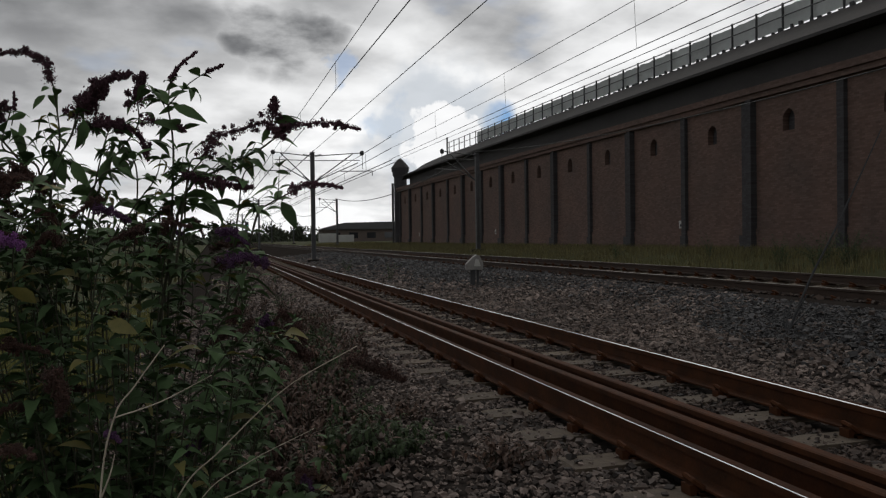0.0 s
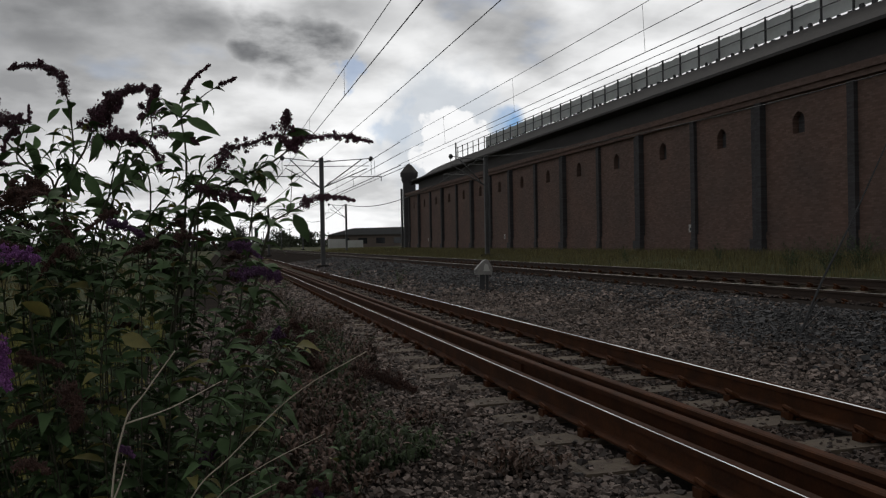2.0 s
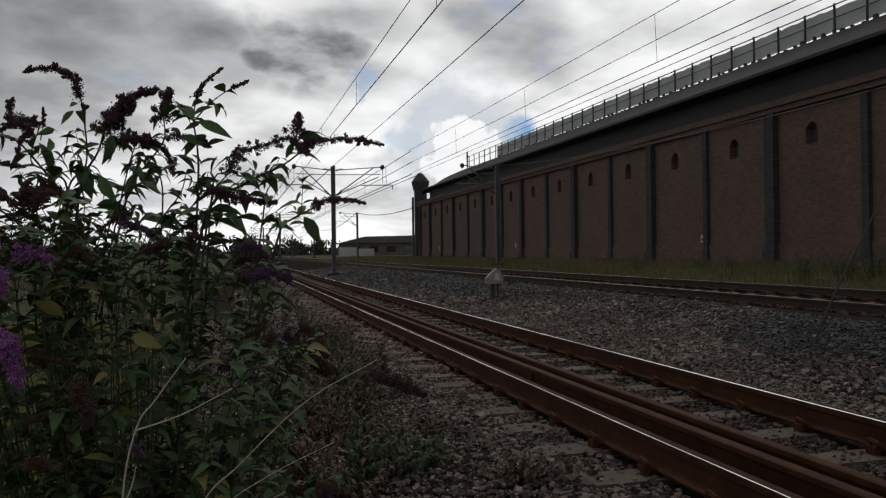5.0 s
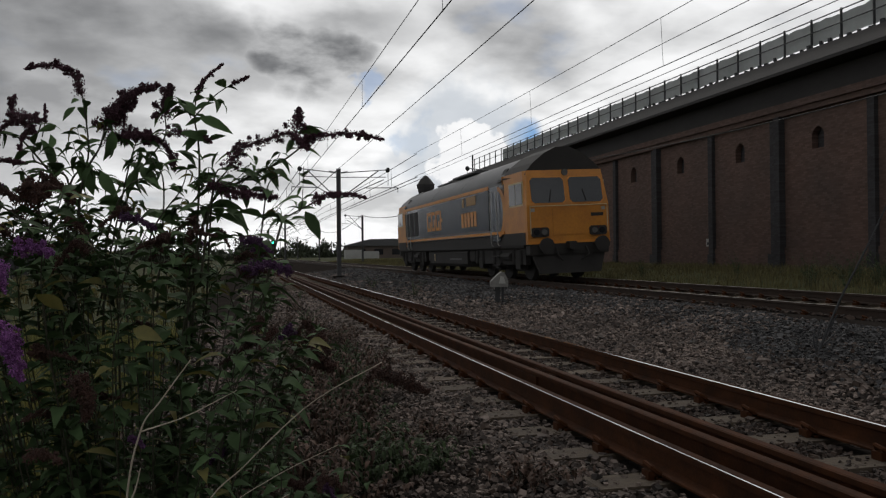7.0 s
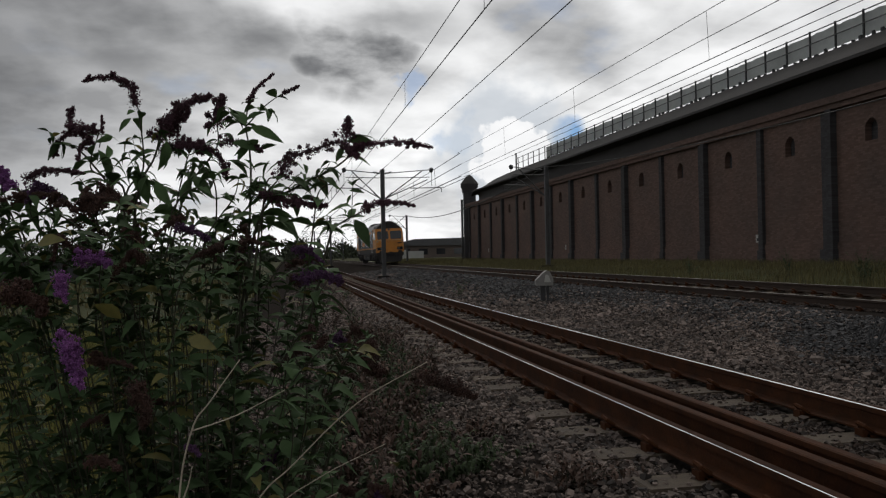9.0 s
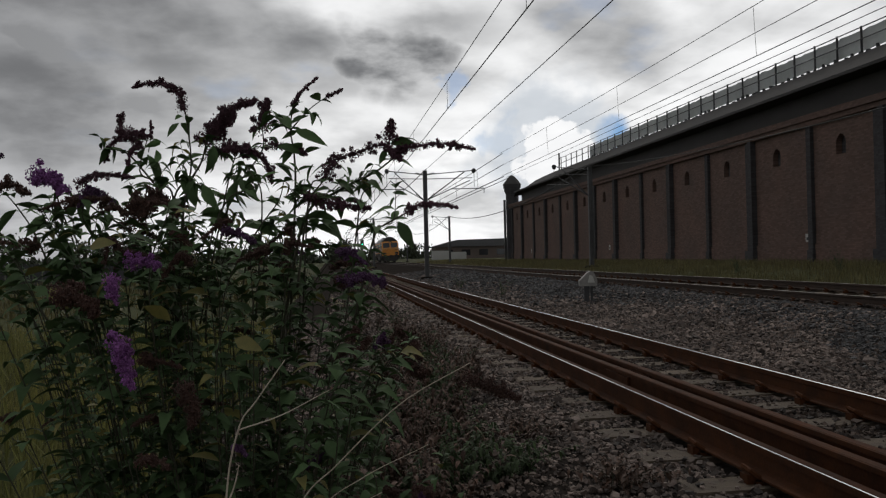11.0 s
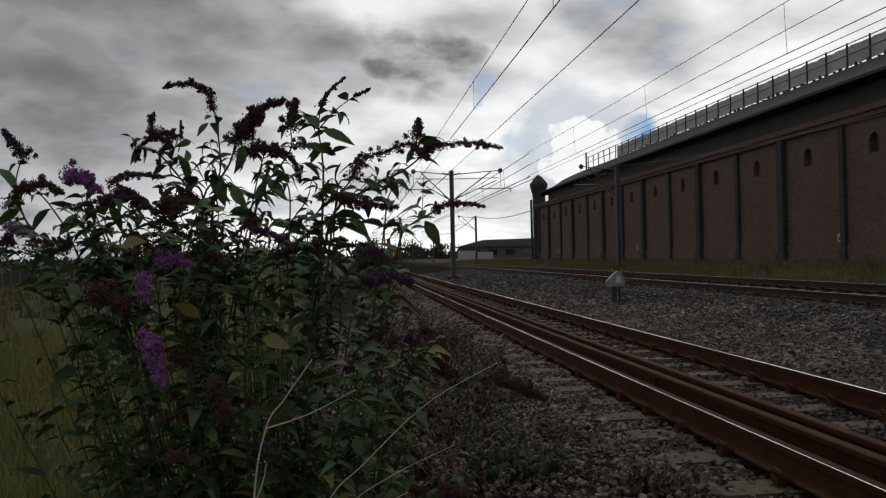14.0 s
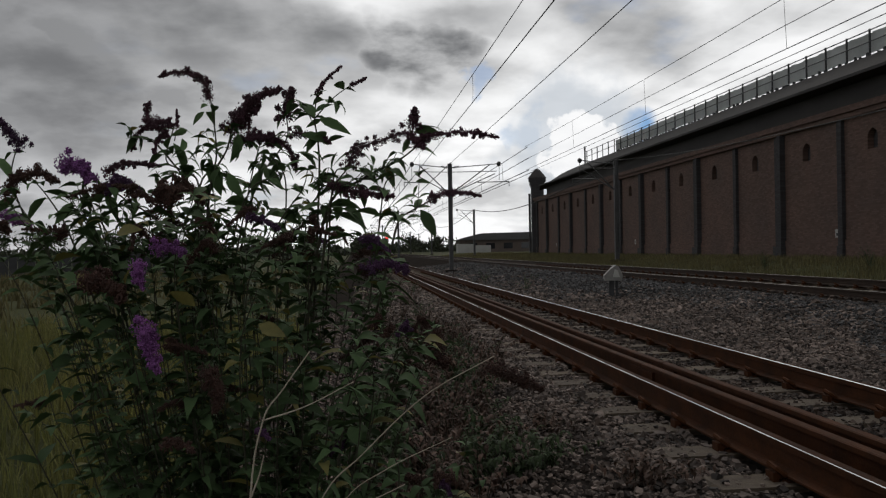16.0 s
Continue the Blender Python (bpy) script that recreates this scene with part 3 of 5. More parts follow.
M_ROOF = material("grey_roof_paint", (0.075, 0.073, 0.074), (0.04, 0.039, 0.04), rough=0.42, scale=1.5, fine=15, bump=0.1)
M_BLACK = material("grimy_black_paint", (0.018, 0.017, 0.016), (0.032, 0.028, 0.025), rough=0.75, scale=2, fine=20, bump=0.2)
M_GRIME = material("brake_dust_steel", (0.030, 0.027, 0.025), (0.016, 0.0145, 0.0135), rough=0.85, scale=3, fine=25, bump=0.3)
M_LAMP = material("lamp_glass", (0.16, 0.16, 0.15), (0.1, 0.1, 0.1), rough=0.15, bump=0)
M_PLATE = material("tan_plate", (0.42, 0.24, 0.07), (0.3, 0.16, 0.05), rough=0.5, bump=0)
M_CREAM = material("cream_plate", (0.62, 0.5, 0.3), (0.5, 0.4, 0.24), rough=0.5, bump=0)
M_RED = material("red_lens", (0.9, 0.03, 0.02), (0.9, 0.03, 0.02), rough=0.3, bump=0, emit=3.0)
M_RED_DULL = material("unlit_red_lens", (0.16, 0.015, 0.012), (0.1, 0.01, 0.01), rough=0.25, bump=0)

def build_locomotive():
    loco = tagged(new("diesel_locomotive"), "blue and yellow diesel freight locomotive running away along the track", "locomotive")
    L = 21.0
    # body shell between the cabs, and roof
    b = Build()
    b.prism([(1.30, 1.44), (1.30, 3.05), (-1.30, 3.05), (-1.30, 1.44)][::-1], 2.5, L - 2.5)
    part("body_shell", b, M_BLUE, loco, "dark blue body side")
    half = [(p.x, p.z) for p in bezier([(1.31, 0, 3.05), (1.26, 0, 3.26), (1.02, 0, 3.54), (0.62, 0, 3.82), (0.25, 0, 3.95), (0.0, 0, 3.97)], 4)]
    roof = half + [(-x, z) for x, z in half[-2::-1]]
    for ya, yb in ((2.6, 7.6), (7.64, 12.4), (12.44, L - 2.6)):
        part("roof_panel", Build().prism(roof[::-1], ya, yb), M_ROOF, loco, "grey curved roof length")
    b = Build()
    b.box(-0.55, 0.55, 8.2, 11.6, 3.95, 4.06, bevel=0.04)
    b.box(-0.35, 0.35, 13.0, 15.2, 3.95, 4.03, bevel=0.03)
    b.tube([(0.2, 12.2, 3.93), (0.2, 12.2, 4.1)], 0.14, 10)
    part("exhaust_silencer", b, M_ROOF, loco)
    # corrugated sides with joints, stripes
    for s in (-1, 1):
        for ya, yb in ((4.1, 9.1), (9.16, 15.1)):
            b = Build()
            v, f = [], []
            z = 1.62
            while z < 2.94:
                for dz, o in ((0.0, 1.302), (0.02, 1.335), (0.045, 1.335), (0.065, 1.302)):
                    v += [(s * o, ya, z + dz), (s * o, yb, z + dz)]
                z += 0.075
            for i in range(len(v) // 2 - 1):
                q = (i * 2, i * 2 + 1, i * 2 + 3, i * 2 + 2)
                f.append(q if s > 0 else q[::-1])
            b.add(v, f)
            part("corrugated_panel", b, M_BLUE, loco)
        lo = Build().box(min(s * 1.30, s * 1.335), max(s * 1.30, s * 1.335), 2.5, L - 2.5, 1.47, 1.56)
        part("lower_stripe", lo, M_ORANGE, loco, "orange stripe along the solebar")
        hi = Build().box(min(s * 1.30, s * 1.33), max(s * 1.30, s * 1.33), 4.1, L - 2.5, 2.99, 3.11)
        part("upper_stripe", hi, M_ORANGE, loco, "orange stripe under the roof")
        b = Build().box(min(s * 1.29, s * 1.318), max(s * 1.29, s * 1.318), 15.45, 18.4, 1.72, 2.85)
        part("radiator_grille", b, M_BLACK, loco)
        for i in range(1, 4):
            part("grille_bar", Build().box(min(s * 1.30, s * 1.328), max(s * 1.30, s * 1.328), 15.45 + i * 0.74, 15.5 + i * 0.74, 1.72, 2.85), M_BLUE, loco)
        # company lettering drawn as plain blocks, number as plain bars
        x0, x1 = min(s * 1.33, s * 1.339), max(s * 1.33, s * 1.339)
        for i in range(4):
            b = Build()
            w = 0.66 if i < 3 else 0.36
            ya = 13.4 - i * 0.80
            b.box(x0, x1, ya - 0.17, ya, 1.85, 2.67)
            if i < 3:
                b.box(x0, x1, ya - w, ya - 0.17, 2.53, 2.67)
                b.box(x0, x1, ya - w, ya - 0.17, 1.85, 1.99)
                b.box(x0, x1, ya - w, ya - w + 0.17, 1.99, 2.25 + 0.06 * (i == 1))
            else:
                b.box(x0, x1, ya - w, ya - 0.17, 2.2, 2.34)
            part("emblem", b, M_ORANGE, loco, "large orange block emblem")
        for i in range(5):
            ya = 7.6 - i * 0.43
            part("number_bar", Build().box(x0, x1, ya - 0.30, ya, 1.83, 2.36), M_ORANGE, loco, "plain orange bar")
        part("name_plate", Build().box(min(s * 1.33, s * 1.345), max(s * 1.33, s * 1.345), 5.6, 6.80, 2.60, 2.92), M_PLATE, loco, "tan name plate")
        part("crest", Build().box(min(s * 1.33, s * 1.345), max(s * 1.33, s * 1.345), 7.15, 7.38, 2.58, 2.9), M_PLATE, loco)
        # door between cab and louvres, with handrails and steps
        for ya in (3.0, L - 4.0):
            door = part("side_door", Build().box(min(s * 1.295, s * 1.31), max(s * 1.295, s * 1.31), ya, ya + 0.85, 1.25, 3.05), M_BLUE, loco)
            for yy in (ya + 0.08, ya + 0.80):
                part("handrail", Build().tube([(s * 1.31, yy, 1.1), (s * 1.37, yy, 1.15), (s * 1.37, yy, 2.85), (s * 1.31, yy, 2.9)], 0.018, 6), M_WHITE, door)
            for zz in (0.45, 0.75, 1.05):
                part("step", Build().box(min(s * 1.15, s * 1.36), max(s * 1.15, s * 1.36), ya + 0.08, ya + 0.82, zz, zz + 0.03), M_BLACK, door)
    # cabs
    for end in (0, 1):
        at = Matrix.Identity(4) if end == 0 else Matrix.Translation((0, L, 0)) @ pose(0, 0, 0, 0, 0, 180)
        cab = Build()
        lower = [(-1.30, 0.40), (1.30, 0.40), (1.31, 0.55), (1.31, 2.6), (-1.31, 2.6), (-1.31, 0.55)]
        v = [(x, y, 1.10) for x, y in lower] + [(x, y, 2.26) for x, y in lower]
        cab.add(v, [(0, 1, 7, 6), (1, 2, 8, 7), (2, 3, 9, 8), (4, 5, 11, 10), (5, 0, 6, 11), (5, 4, 3, 2, 1, 0)])
        upper = [(-1.19, 0.60), (1.19, 0.60), (1.26, 0.80), (1.27, 2.6), (-1.27, 2.6), (-1.26, 0.80)]
        cab.add([(x, y, 2.26) for x, y in lower] + [(x, y, 3.30) for x, y in upper],
                [(0, 1, 7, 6), (1, 2, 8, 7), (2, 3, 9, 8), (4, 5, 11, 10), (5, 0, 6, 11)])
        cab.add([(-1.31, 2.6, 1.22), (1.31, 2.6, 1.22), (1.31, 2.6, 3.3), (-1.31, 2.6, 3.3)], [(0, 1, 2, 3)])
        body = part("cab", cab, M_YELLOW, loco, "yellow painted cab end", at=at)
        # black visor roof
        b = Build()
        o = [(1.30, 3.18), (1.26, 3.28), (1.02, 3.54), (0.62, 3.84), (0.22, 4.02), (-0.22, 4.02), (-0.62, 3.84), (-1.02, 3.54), (-1.26, 3.28), (-1.30, 3.18)]
        b.add([(x * 0.95, 0.62, 3.2 + (z - 3.2) * 0.97) for x, z in o] + [(x, 2.62, z) for x, z in o],
              [(i, i + 1, 10 + i + 1, 10 + i) for i in range(9)] + [tuple(range(9, -1, -1)), (0, 10, 19, 9)])
        part("cab_roof", b, M_BLACK if end == 0 else M_ROOF, body, "dark visor roof over the cab")

        def slope_y(z):
            return 0.40 + (z - 2.26) / 1.04 * 0.20

        for s in (-1, 1):
            xa, xb = (0.08, 1.13) if s > 0 else (-1.13, -0.08)
            fr, gl = Build(), Build()
            for bb, grow, off in ((fr, 0.03, 0.012), (gl, 0.0, 0.026)):
                z0, z1 = 2.31 - grow, 3.07 + grow
                x0, x1 = xa - grow, xb + grow
                c = 0.085
                o = [(x0 + c, z0), (x1 - c, z0), (x1, z0 + c), (x1, z1 - c), (x1 - c, z1), (x0 + c, z1), (x0, z1 - c), (x0, z0 + c)]
                v = [(x, slope_y(z) - off, z) for x, z in o] + [(x, slope_y(z) + 0.02, z) for x, z in o]
                bb.add(v, [tuple(range(8))] + [(i, 8 + i, 8 + (i + 1) % 8, (i + 1) % 8) for i in range(8)])
            w = part("windscreen", fr, M_ORANGE, body)
            part("pane", gl, M_DARKGLASS, w, "dark tinted glass pane")
            part("wiper", Build().tube([(s * 0.58, 0.37, 2.36), (s * 0.50, slope_y(2.7) - 0.04, 2.7)], 0.012, 5), M_BLACK, w)
            # side window in two panes
            sw = part("side_window", Build().box(min(s * 1.27, s * 1.315), max(s * 1.27, s * 1.315), 0.68, 1.94, 2.26, 2.99), M_CREAM, body)
            for ya in (0.72, 1.33):
                part("pane", Build().box(min(s * 1.29, s * 1.325), max(s * 1.29, s * 1.325), ya, ya + 0.57, 2.31, 2.94), M_DARKGLASS, sw)
            # lamp clusters
            lc = part("headlight_unit", Build().box(s * 0.92 - 0.27, s * 0.92 + 0.27, 0.34, 0.42, 1.31, 1.59, bevel=0.05), M_BLACK, body)
            for q in (-0.12, 0.12):
                part("lamp", Build().tube([(s * 0.92 + q, 0.315, 1.45), (s * 0.92 + q, 0.36, 1.45)], [0.085, 0.10], 12), M_LAMP if q * s < 0 else M_DARKGLASS, lc)
            part("tail_lamp", Build().tube([(s * 0.92, 0.335, 1.545), (s * 0.92, 0.345, 1.545)], 0.022, 8), M_RED_DULL, lc)
            part("lamp_bracket", Build().box(s * 1.12 - 0.05, s * 1.12 + 0.05, 0.36, 0.41, 2.06, 2.16), M_WHITE, body)
            # buffers
            bf = part("buffer", Build().tube([(s * 0.87, 0.4, 1.05), (s * 0.87, 0.05, 1.05)], 0.11, 10).tube([(s * 0.87, 0.05, 1.05), (s * 0.87, -0.03, 1.05)], [0.22, 0.23], 14), M_BLACK, body)
        for s in (-1, 1):
            part("side_skirt", Build().box(min(s * 1.30, s * 1.318), max(s * 1.30, s * 1.318), 0.56, 2.6, 1.09, 1.465), M_BLACK, body, "black lower cab side")
        part("marker_lamp", Build().tube([(0, slope_y(3.22) - 0.05, 3.22), (0, slope_y(3.22) + 0.1, 3.22)], 0.10, 12), M_LAMP, body)
        part("handrail", Build().tube([(-1.22, 0.33, 2.22), (1.22, 0.33, 2.22)], 0.015, 6), M_CREAM, body)
        for s in (-1, 1):
            part("handrail", Build().tube([(s * 1.22, 0.33, 1.4), (s * 1.22, 0.33, 2.2)], 0.015, 6), M_CREAM, body)
        part("cab_number_bar", Build().box(0.72, 1.12, 0.388, 0.402, 1.88, 1.98), M_BLACK, body)
        part("worn_panel", Build().box(-0.5, 0.5, 0.382, 0.402, 1.36, 2.12, bevel=0.03), M_YELLOW, body)
        part("cab_stripe", Build().box(-1.3, 1.3, 0.385, 0.402, 1.11, 1.18), M_ORANGE, body)
        b = Build()
        b.box(-1.25, 1.25, 0.40, 0.75, 0.78, 1.09, bevel=0.03)
        b.add([(-1.15, 0.45, 0.80), (1.15, 0.45, 0.80), (0.95, 0.35, 0.22), (-0.95, 0.35, 0.22), (-1.15, 0.62, 0.80), (1.15, 0.62, 0.80), (0.95, 0.5, 0.22), (-0.95, 0.5, 0.22)],
              [(0, 3, 2, 1), (4, 5, 6, 7), (3, 7, 6, 2), (0, 4, 7, 3), (1, 2, 6, 5)])
        part("buffer_beam", b, M_BLACK, body)
        b = Build()
        b.box(-0.12, 0.12, 0.10, 0.45, 0.92, 1.16, bevel=0.03)
        for s in (-0.45, 0.5):
            b.tube(bezier([(s, 0.38, 1.0), (s + 0.03, 0.25, 0.75), (s * 0.6, 0.3, 0.6)], 4), 0.025, 6)
        part("coupling", b, M_BLACK, body)
        for s in (-1, 1):
            b = Build()
            v, f = [], []
            for i in range(27):
                a = -math.pi / 2 + math.pi * i / 26
                for ry, rz in ((0.80, 0.82), (0.50, 0.68)):
                    v.append((s * 1.316, 3.10 - ry * math.cos(a), 2.20 + rz * math.sin(a)))
            for i in range(26):
                q = (i * 2, i * 2 + 2, i * 2 + 3, i * 2 + 1)
                f.append(q[::-1] if s > 0 else q)
            b.add(v, f)
            part("curved_stripe", b, M_YELLOW, body, "curved orange stripe behind the cab")
            b = Build()
            b.add([(s * 1.314, 3.10, 1.52)] + [(s * 1.314, 3.10 - 0.49 * math.cos(-math.pi / 2 + math.pi * i / 16), 2.20 + 0.67 * math.sin(-math.pi / 2 + math.pi * i / 16)) for i in range(17)],
                  [tuple(range(17, 0, -1)) if s > 0 else tuple(range(1, 18))])
            part("cab_panel", b, M_BLUE, body, "rounded dark blue panel beside the door")
            # black block added in place of the dark recess at the roof step
            part("roof_step_block", Build().prism([(s * 1.0 - 0.02, 3.50), (s * 1.3, 3.12), (s * 1.335, 3.14), (s * 1.04, 3.58)][::s], 2.64, 3.05), M_BLACK, body, "black block standing in for the dark recess behind the cab roof")
    # underframe
    b = Build()
    b.box(-1.27, 1.27, 0.9, L - 0.9, 0.98, 1.435, bevel=0.04)
    b.box(-1.12, 1.12, 6.7, L - 6.7, 0.55, 0.98, bevel=0.04)
    part("underframe", b, M_BLACK, loco)
    b = Build()
    b.box(-1.22, 1.22, 7.4, 13.6, 0.35, 1.02, bevel=0.12)
    tank = part("fuel_tank", b, M_GRIME, loco, "grimy fuel tank")
    for s in (-1, 1):
        part("tank_band", Build().box(min(s * 1.2, s * 1.235), max(s * 1.2, s * 1.235), 8.2, 10.0, 0.62, 0.68), M_STEEL, tank)
        part("tank_label", Build().box(min(s * 1.2, s * 1.235), max(s * 1.2, s * 1.235), 12.6, 12.7, 0.55, 0.85), M_CREAM, tank)
    for cy in (3.7, L - 3.7):
        bogie = Build()
        for s in (-1, 1):
            x0, x1 = sorted((s * 1.02, s * 1.18))
            bogie.prism([(x0, 0.50), (x1, 0.50), (x1, 0.985), (x0, 0.985)], cy - 2.7, cy + 2.7)
            for ax in (-2.0, 0, 2.0):
                bogie.box(x0 - 0.02, x1 + 0.05, cy + ax - 0.22, cy + ax + 0.22, 0.32, 0.72, bevel=0.05)
                bogie.tube([(s * 1.17, cy + ax - 0.33, 0.5), (s * 1.17, cy + ax - 0.33, 0.95)], 0.09, 8)
                bogie.tube([(s * 1.17, cy + ax + 0.33, 0.5), (s * 1.17, cy + ax + 0.33, 0.95)], 0.09, 8)
            bogie.tube([(s * 1.2, cy - 1.5, 0.75), (s * 1.2, cy - 0.6, 0.75)], 0.12, 8)
        # solid block added between the wheels to keep the underside dark
        bogie.box(-0.62, 0.62, cy - 2.5, cy + 2.5, 0.24, 0.98, bevel=0.05)
        frame_part = part("bogie", bogie, M_GRIME, loco, "three-axle bogie with coil springs")
        for ax in (-2.0, 0, 2.0):
            w = Build()
            for s in (-1, 1):
                w.tube([(s * 0.69, 0, 0), (s * 0.72, 0, 0), (s * 0.72, 0, 0), (s * 0.83, 0, 0)], [0.56, 0.56, 0.53, 0.52], 24)
            w.tube([(-0.9, 0, 0), (0.9, 0, 0)], 0.09, 8)
            WHEELS.append(part("wheelset", w, M_GRIME, frame_part, at=pose(0, cy + ax, 0.53)))
    return loco


WHEELS = []
LOCO = build_locomotive()


# ---- stones and grass ----
def scatter_stones():
    rng = np.random.default_rng(3)
    cube = np.array([(-1, -1, -1), (1, -1, -1), (1, 1, -1), (-1, 1, -1), (-1, -1, 1), (1, -1, 1), (1, 1, 1), (-1, 1, 1)], float) * 0.5
    quads = np.array([(3, 2, 1, 0), (4, 5, 6, 7), (0, 1, 5, 4), (1, 2, 6, 5), (2, 3, 7, 6), (3, 0, 4, 7)])
    spots = []
    for x0, x1, y0, y1, per, size in ((-1.0, 4.9, 3.2, 7.0, 1350, 0.023), (-0.9, 7.9, 7.0, 11.0, 1000, 0.027), (-0.8, 8.2, 11.0, 18.0, 560, 0.034), (0.0, 8.3, 18.0, 30.0, 240, 0.045),
                                      (4.6, 8.4, 30.0, 60.0, 80, 0.07), (4.9, 7.9, 4.0, 7.0, 500, 0.03), (10.3, 11.8, 8.0, 30.0, 200, 0.045), (8.7, 10.4, 6.0, 26.0, 200, 0.042), (-0.4, 8.2, -8.0, 3.2, 130, 0.05)):
        n = int((x1 - x0) * (y1 - y0) * per)
        x, y = rng.uniform(x0, x1, n), rng.uniform(y0, y1, n)
        ok = (np.abs(x - 2.2975) > 0.09) & (np.abs(x - 3.8025) > 0.09) & ((x > 1.5) | (rng.random(n) < 0.62))
        spots.append(np.stack([x, y, np.full(n, size)], 1)[ok])
    s = np.concatenate(spots)
    n = len(s)
    z = np.interp(s[:, 0], [-1.2, 0.4, 4.9, 7.4], [-0.12, 0.03, 0.03, 0.30])
    heap = np.where((np.abs(s[:, 0] - TRACK_1) < 1.35), 0.016, 0.022)
    z = z + heap * (0.3 + rng.random(n)) + np.where(rng.random(n) < 0.08, 0.022, 0.0)
    # random turns from unit quaternions
    q = rng.normal(size=(n, 4))
    q /= np.linalg.norm(q, axis=1, keepdims=True)
    w, a, b, c = q.T
    R = np.stack([1 - 2 * (b * b + c * c), 2 * (a * b - c * w), 2 * (a * c + b * w), 2 * (a * b + c * w), 1 - 2 * (a * a + c * c), 2 * (b * c - a * w),
                  2 * (a * c - b * w), 2 * (b * c + a * w), 1 - 2 * (a * a + b * b)], 1).reshape(n, 3, 3)
    shape = cube[None] * (1 + rng.uniform(-0.45, 0.35, (n, 8, 3)))
    shape *= (s[:, 2:3] * rng.lognormal(0, 0.33, (n, 1)) * np.where(s[:, :1] < 1.6, 0.85, 1.0) * rng.uniform(0.7, 1.25, (n, 3)))[:, None, :]
    v = np.einsum("nij,nkj->nki", R, shape)
    v[..., 2] *= 0.75
    v += np.stack([s[:, 0], s[:, 1], z], 1)[:, None, :]
    f = (np.arange(n) * 8)[:, None, None] + quads[None]
    me = bpy.data.meshes.new("ballast_stones")
    me.from_pydata(v.reshape(-1, 3).tolist(), [], f.reshape(-1, 4).tolist())
    me.materials.append(M_STONE)
    me.materials.append(M_STONE_OILY)
    me.materials.append(M_STONE_DARK)
    oily = (np.abs(s[:, 0] - TRACK_1) < 0.78) | (np.abs(s[:, 0] - TRACK_2) < 1.0) | (rng.random(n) < 0.12)
    # fresh darker stone lies on the bank toward the second track
    dark = rng.random(n) < np.interp(s[:, 0] + 0.6 * np.sin(s[:, 1] * 0.35), [5.5, 6.8], [0.0, 0.75]) + np.interp(s[:, 1], [16, 30], [0.0, 0.6]) * (s[:, 0] > 4.6)
    dark |= (rng.random(n) < 0.9) & (s[:, 0] > 6.0 + 0.3 * np.sin(s[:, 1] * 1.3)) & (s[:, 1] < 9.6 + 0.6 * np.sin(s[:, 0] * 2.0))
    kind = np.where(oily, 1, np.where(dark, 2, 0))
    me.polygons.foreach_set("material_index", np.repeat(kind.astype(np.int32), 6))
    tagged(new("ballast_stones", me), "loose angular grey-brown ballast stones between the tracks", "gravel", kind="stuff")


scatter_stones()


def scatter_grass(name, label, area, count, low, high, width, seed, mat, tone=None, keep=None):
    rng = np.random.default_rng(seed)
    x0, x1, y0, y1 = area
    clump = rng.uniform((x0, y0), (x1, y1), (max(4, count // 18), 2))
    p = clump[rng.integers(0, len(clump), count)] + rng.normal(0, 0.16, (count, 2))
    if keep is not None:
        p = p[[keep(x, y) for x, y in p]]
    n = len(p)
    z = np.array([ground_height(x, y) for x, y in p]) - 0.02
    h = rng.uniform(low, high, n)
    a = rng.uniform(0, 2 * np.pi, n)
    lean = rng.uniform(0.05, 0.55, n) * h
    d = np.stack([np.cos(a), np.sin(a)], 1)
    side = np.stack([-d[:, 1], d[:, 0]], 1) * (width * rng.uniform(0.6, 1.3, n))[:, None]
    rows = []
    for t, w in ((0, 1.0), (0.55, 0.75), (1, 0.06)):
        mid = p + d * (lean * t * t)[:, None]
        for sg in (-1, 1):
            rows.append(np.concatenate([mid + side * sg * w, (z + h * (t - 0.12 * t * t))[:, None]], 1))
    v = np.stack(rows, 1)
    f = (np.arange(n) * 6)[:, None, None] + np.array([(0, 1, 3, 2), (2, 3, 5, 4)])[None]
    me = bpy.data.meshes.new(name)
    me.from_pydata(v.reshape(-1, 3).tolist(), [], f.reshape(-1, 4).tolist())
    me.materials.append(mat)
    tagged(new(name, me), label, "grass", kind="stuff")


M_MEADOW = material("meadow_grass_blades", (0.20, 0.18, 0.054), (0.095, 0.112, 0.033), scale=0.6, fine=4, bump=0, island_vary=0.4, trans=0.35)
M_WEED = material("dull_green_weed", (0.055, 0.085, 0.03), (0.03, 0.045, 0.02), scale=2, fine=20, bump=0, island_vary=0.4, trans=0.25)
M_DEAD = material("dead_brown_weed", (0.10, 0.055, 0.035), (0.05, 0.03, 0.022), scale=3, fine=20, bump=0, island_vary=0.4)
scatter_grass("verge_grass", "rank yellow-green grass along the foot of the wall", (12.0, 19.7, 14, 60), 34000, 0.10, 0.36, 0.008, 11, M_GRASS)
scatter_grass("verge_grass", "rank yellow-green grass along the foot of the wall", (12.0, 19.7, 60, 115), 18000, 0.12, 0.38, 0.014, 12, M_GRASS)
scatter_grass("meadow_grass", "tall yellow-green meadow grass beside the bush", (-7, -0.9, 2.6, 16), 15000, 0.18, 0.62, 0.006, 13, M_MEADOW)
scatter_grass("meadow_grass", "tall yellow-green meadow grass behind the bush", (-9, -1.3, -10, 2.6), 8000, 0.18, 0.55, 0.008, 15, M_MEADOW)
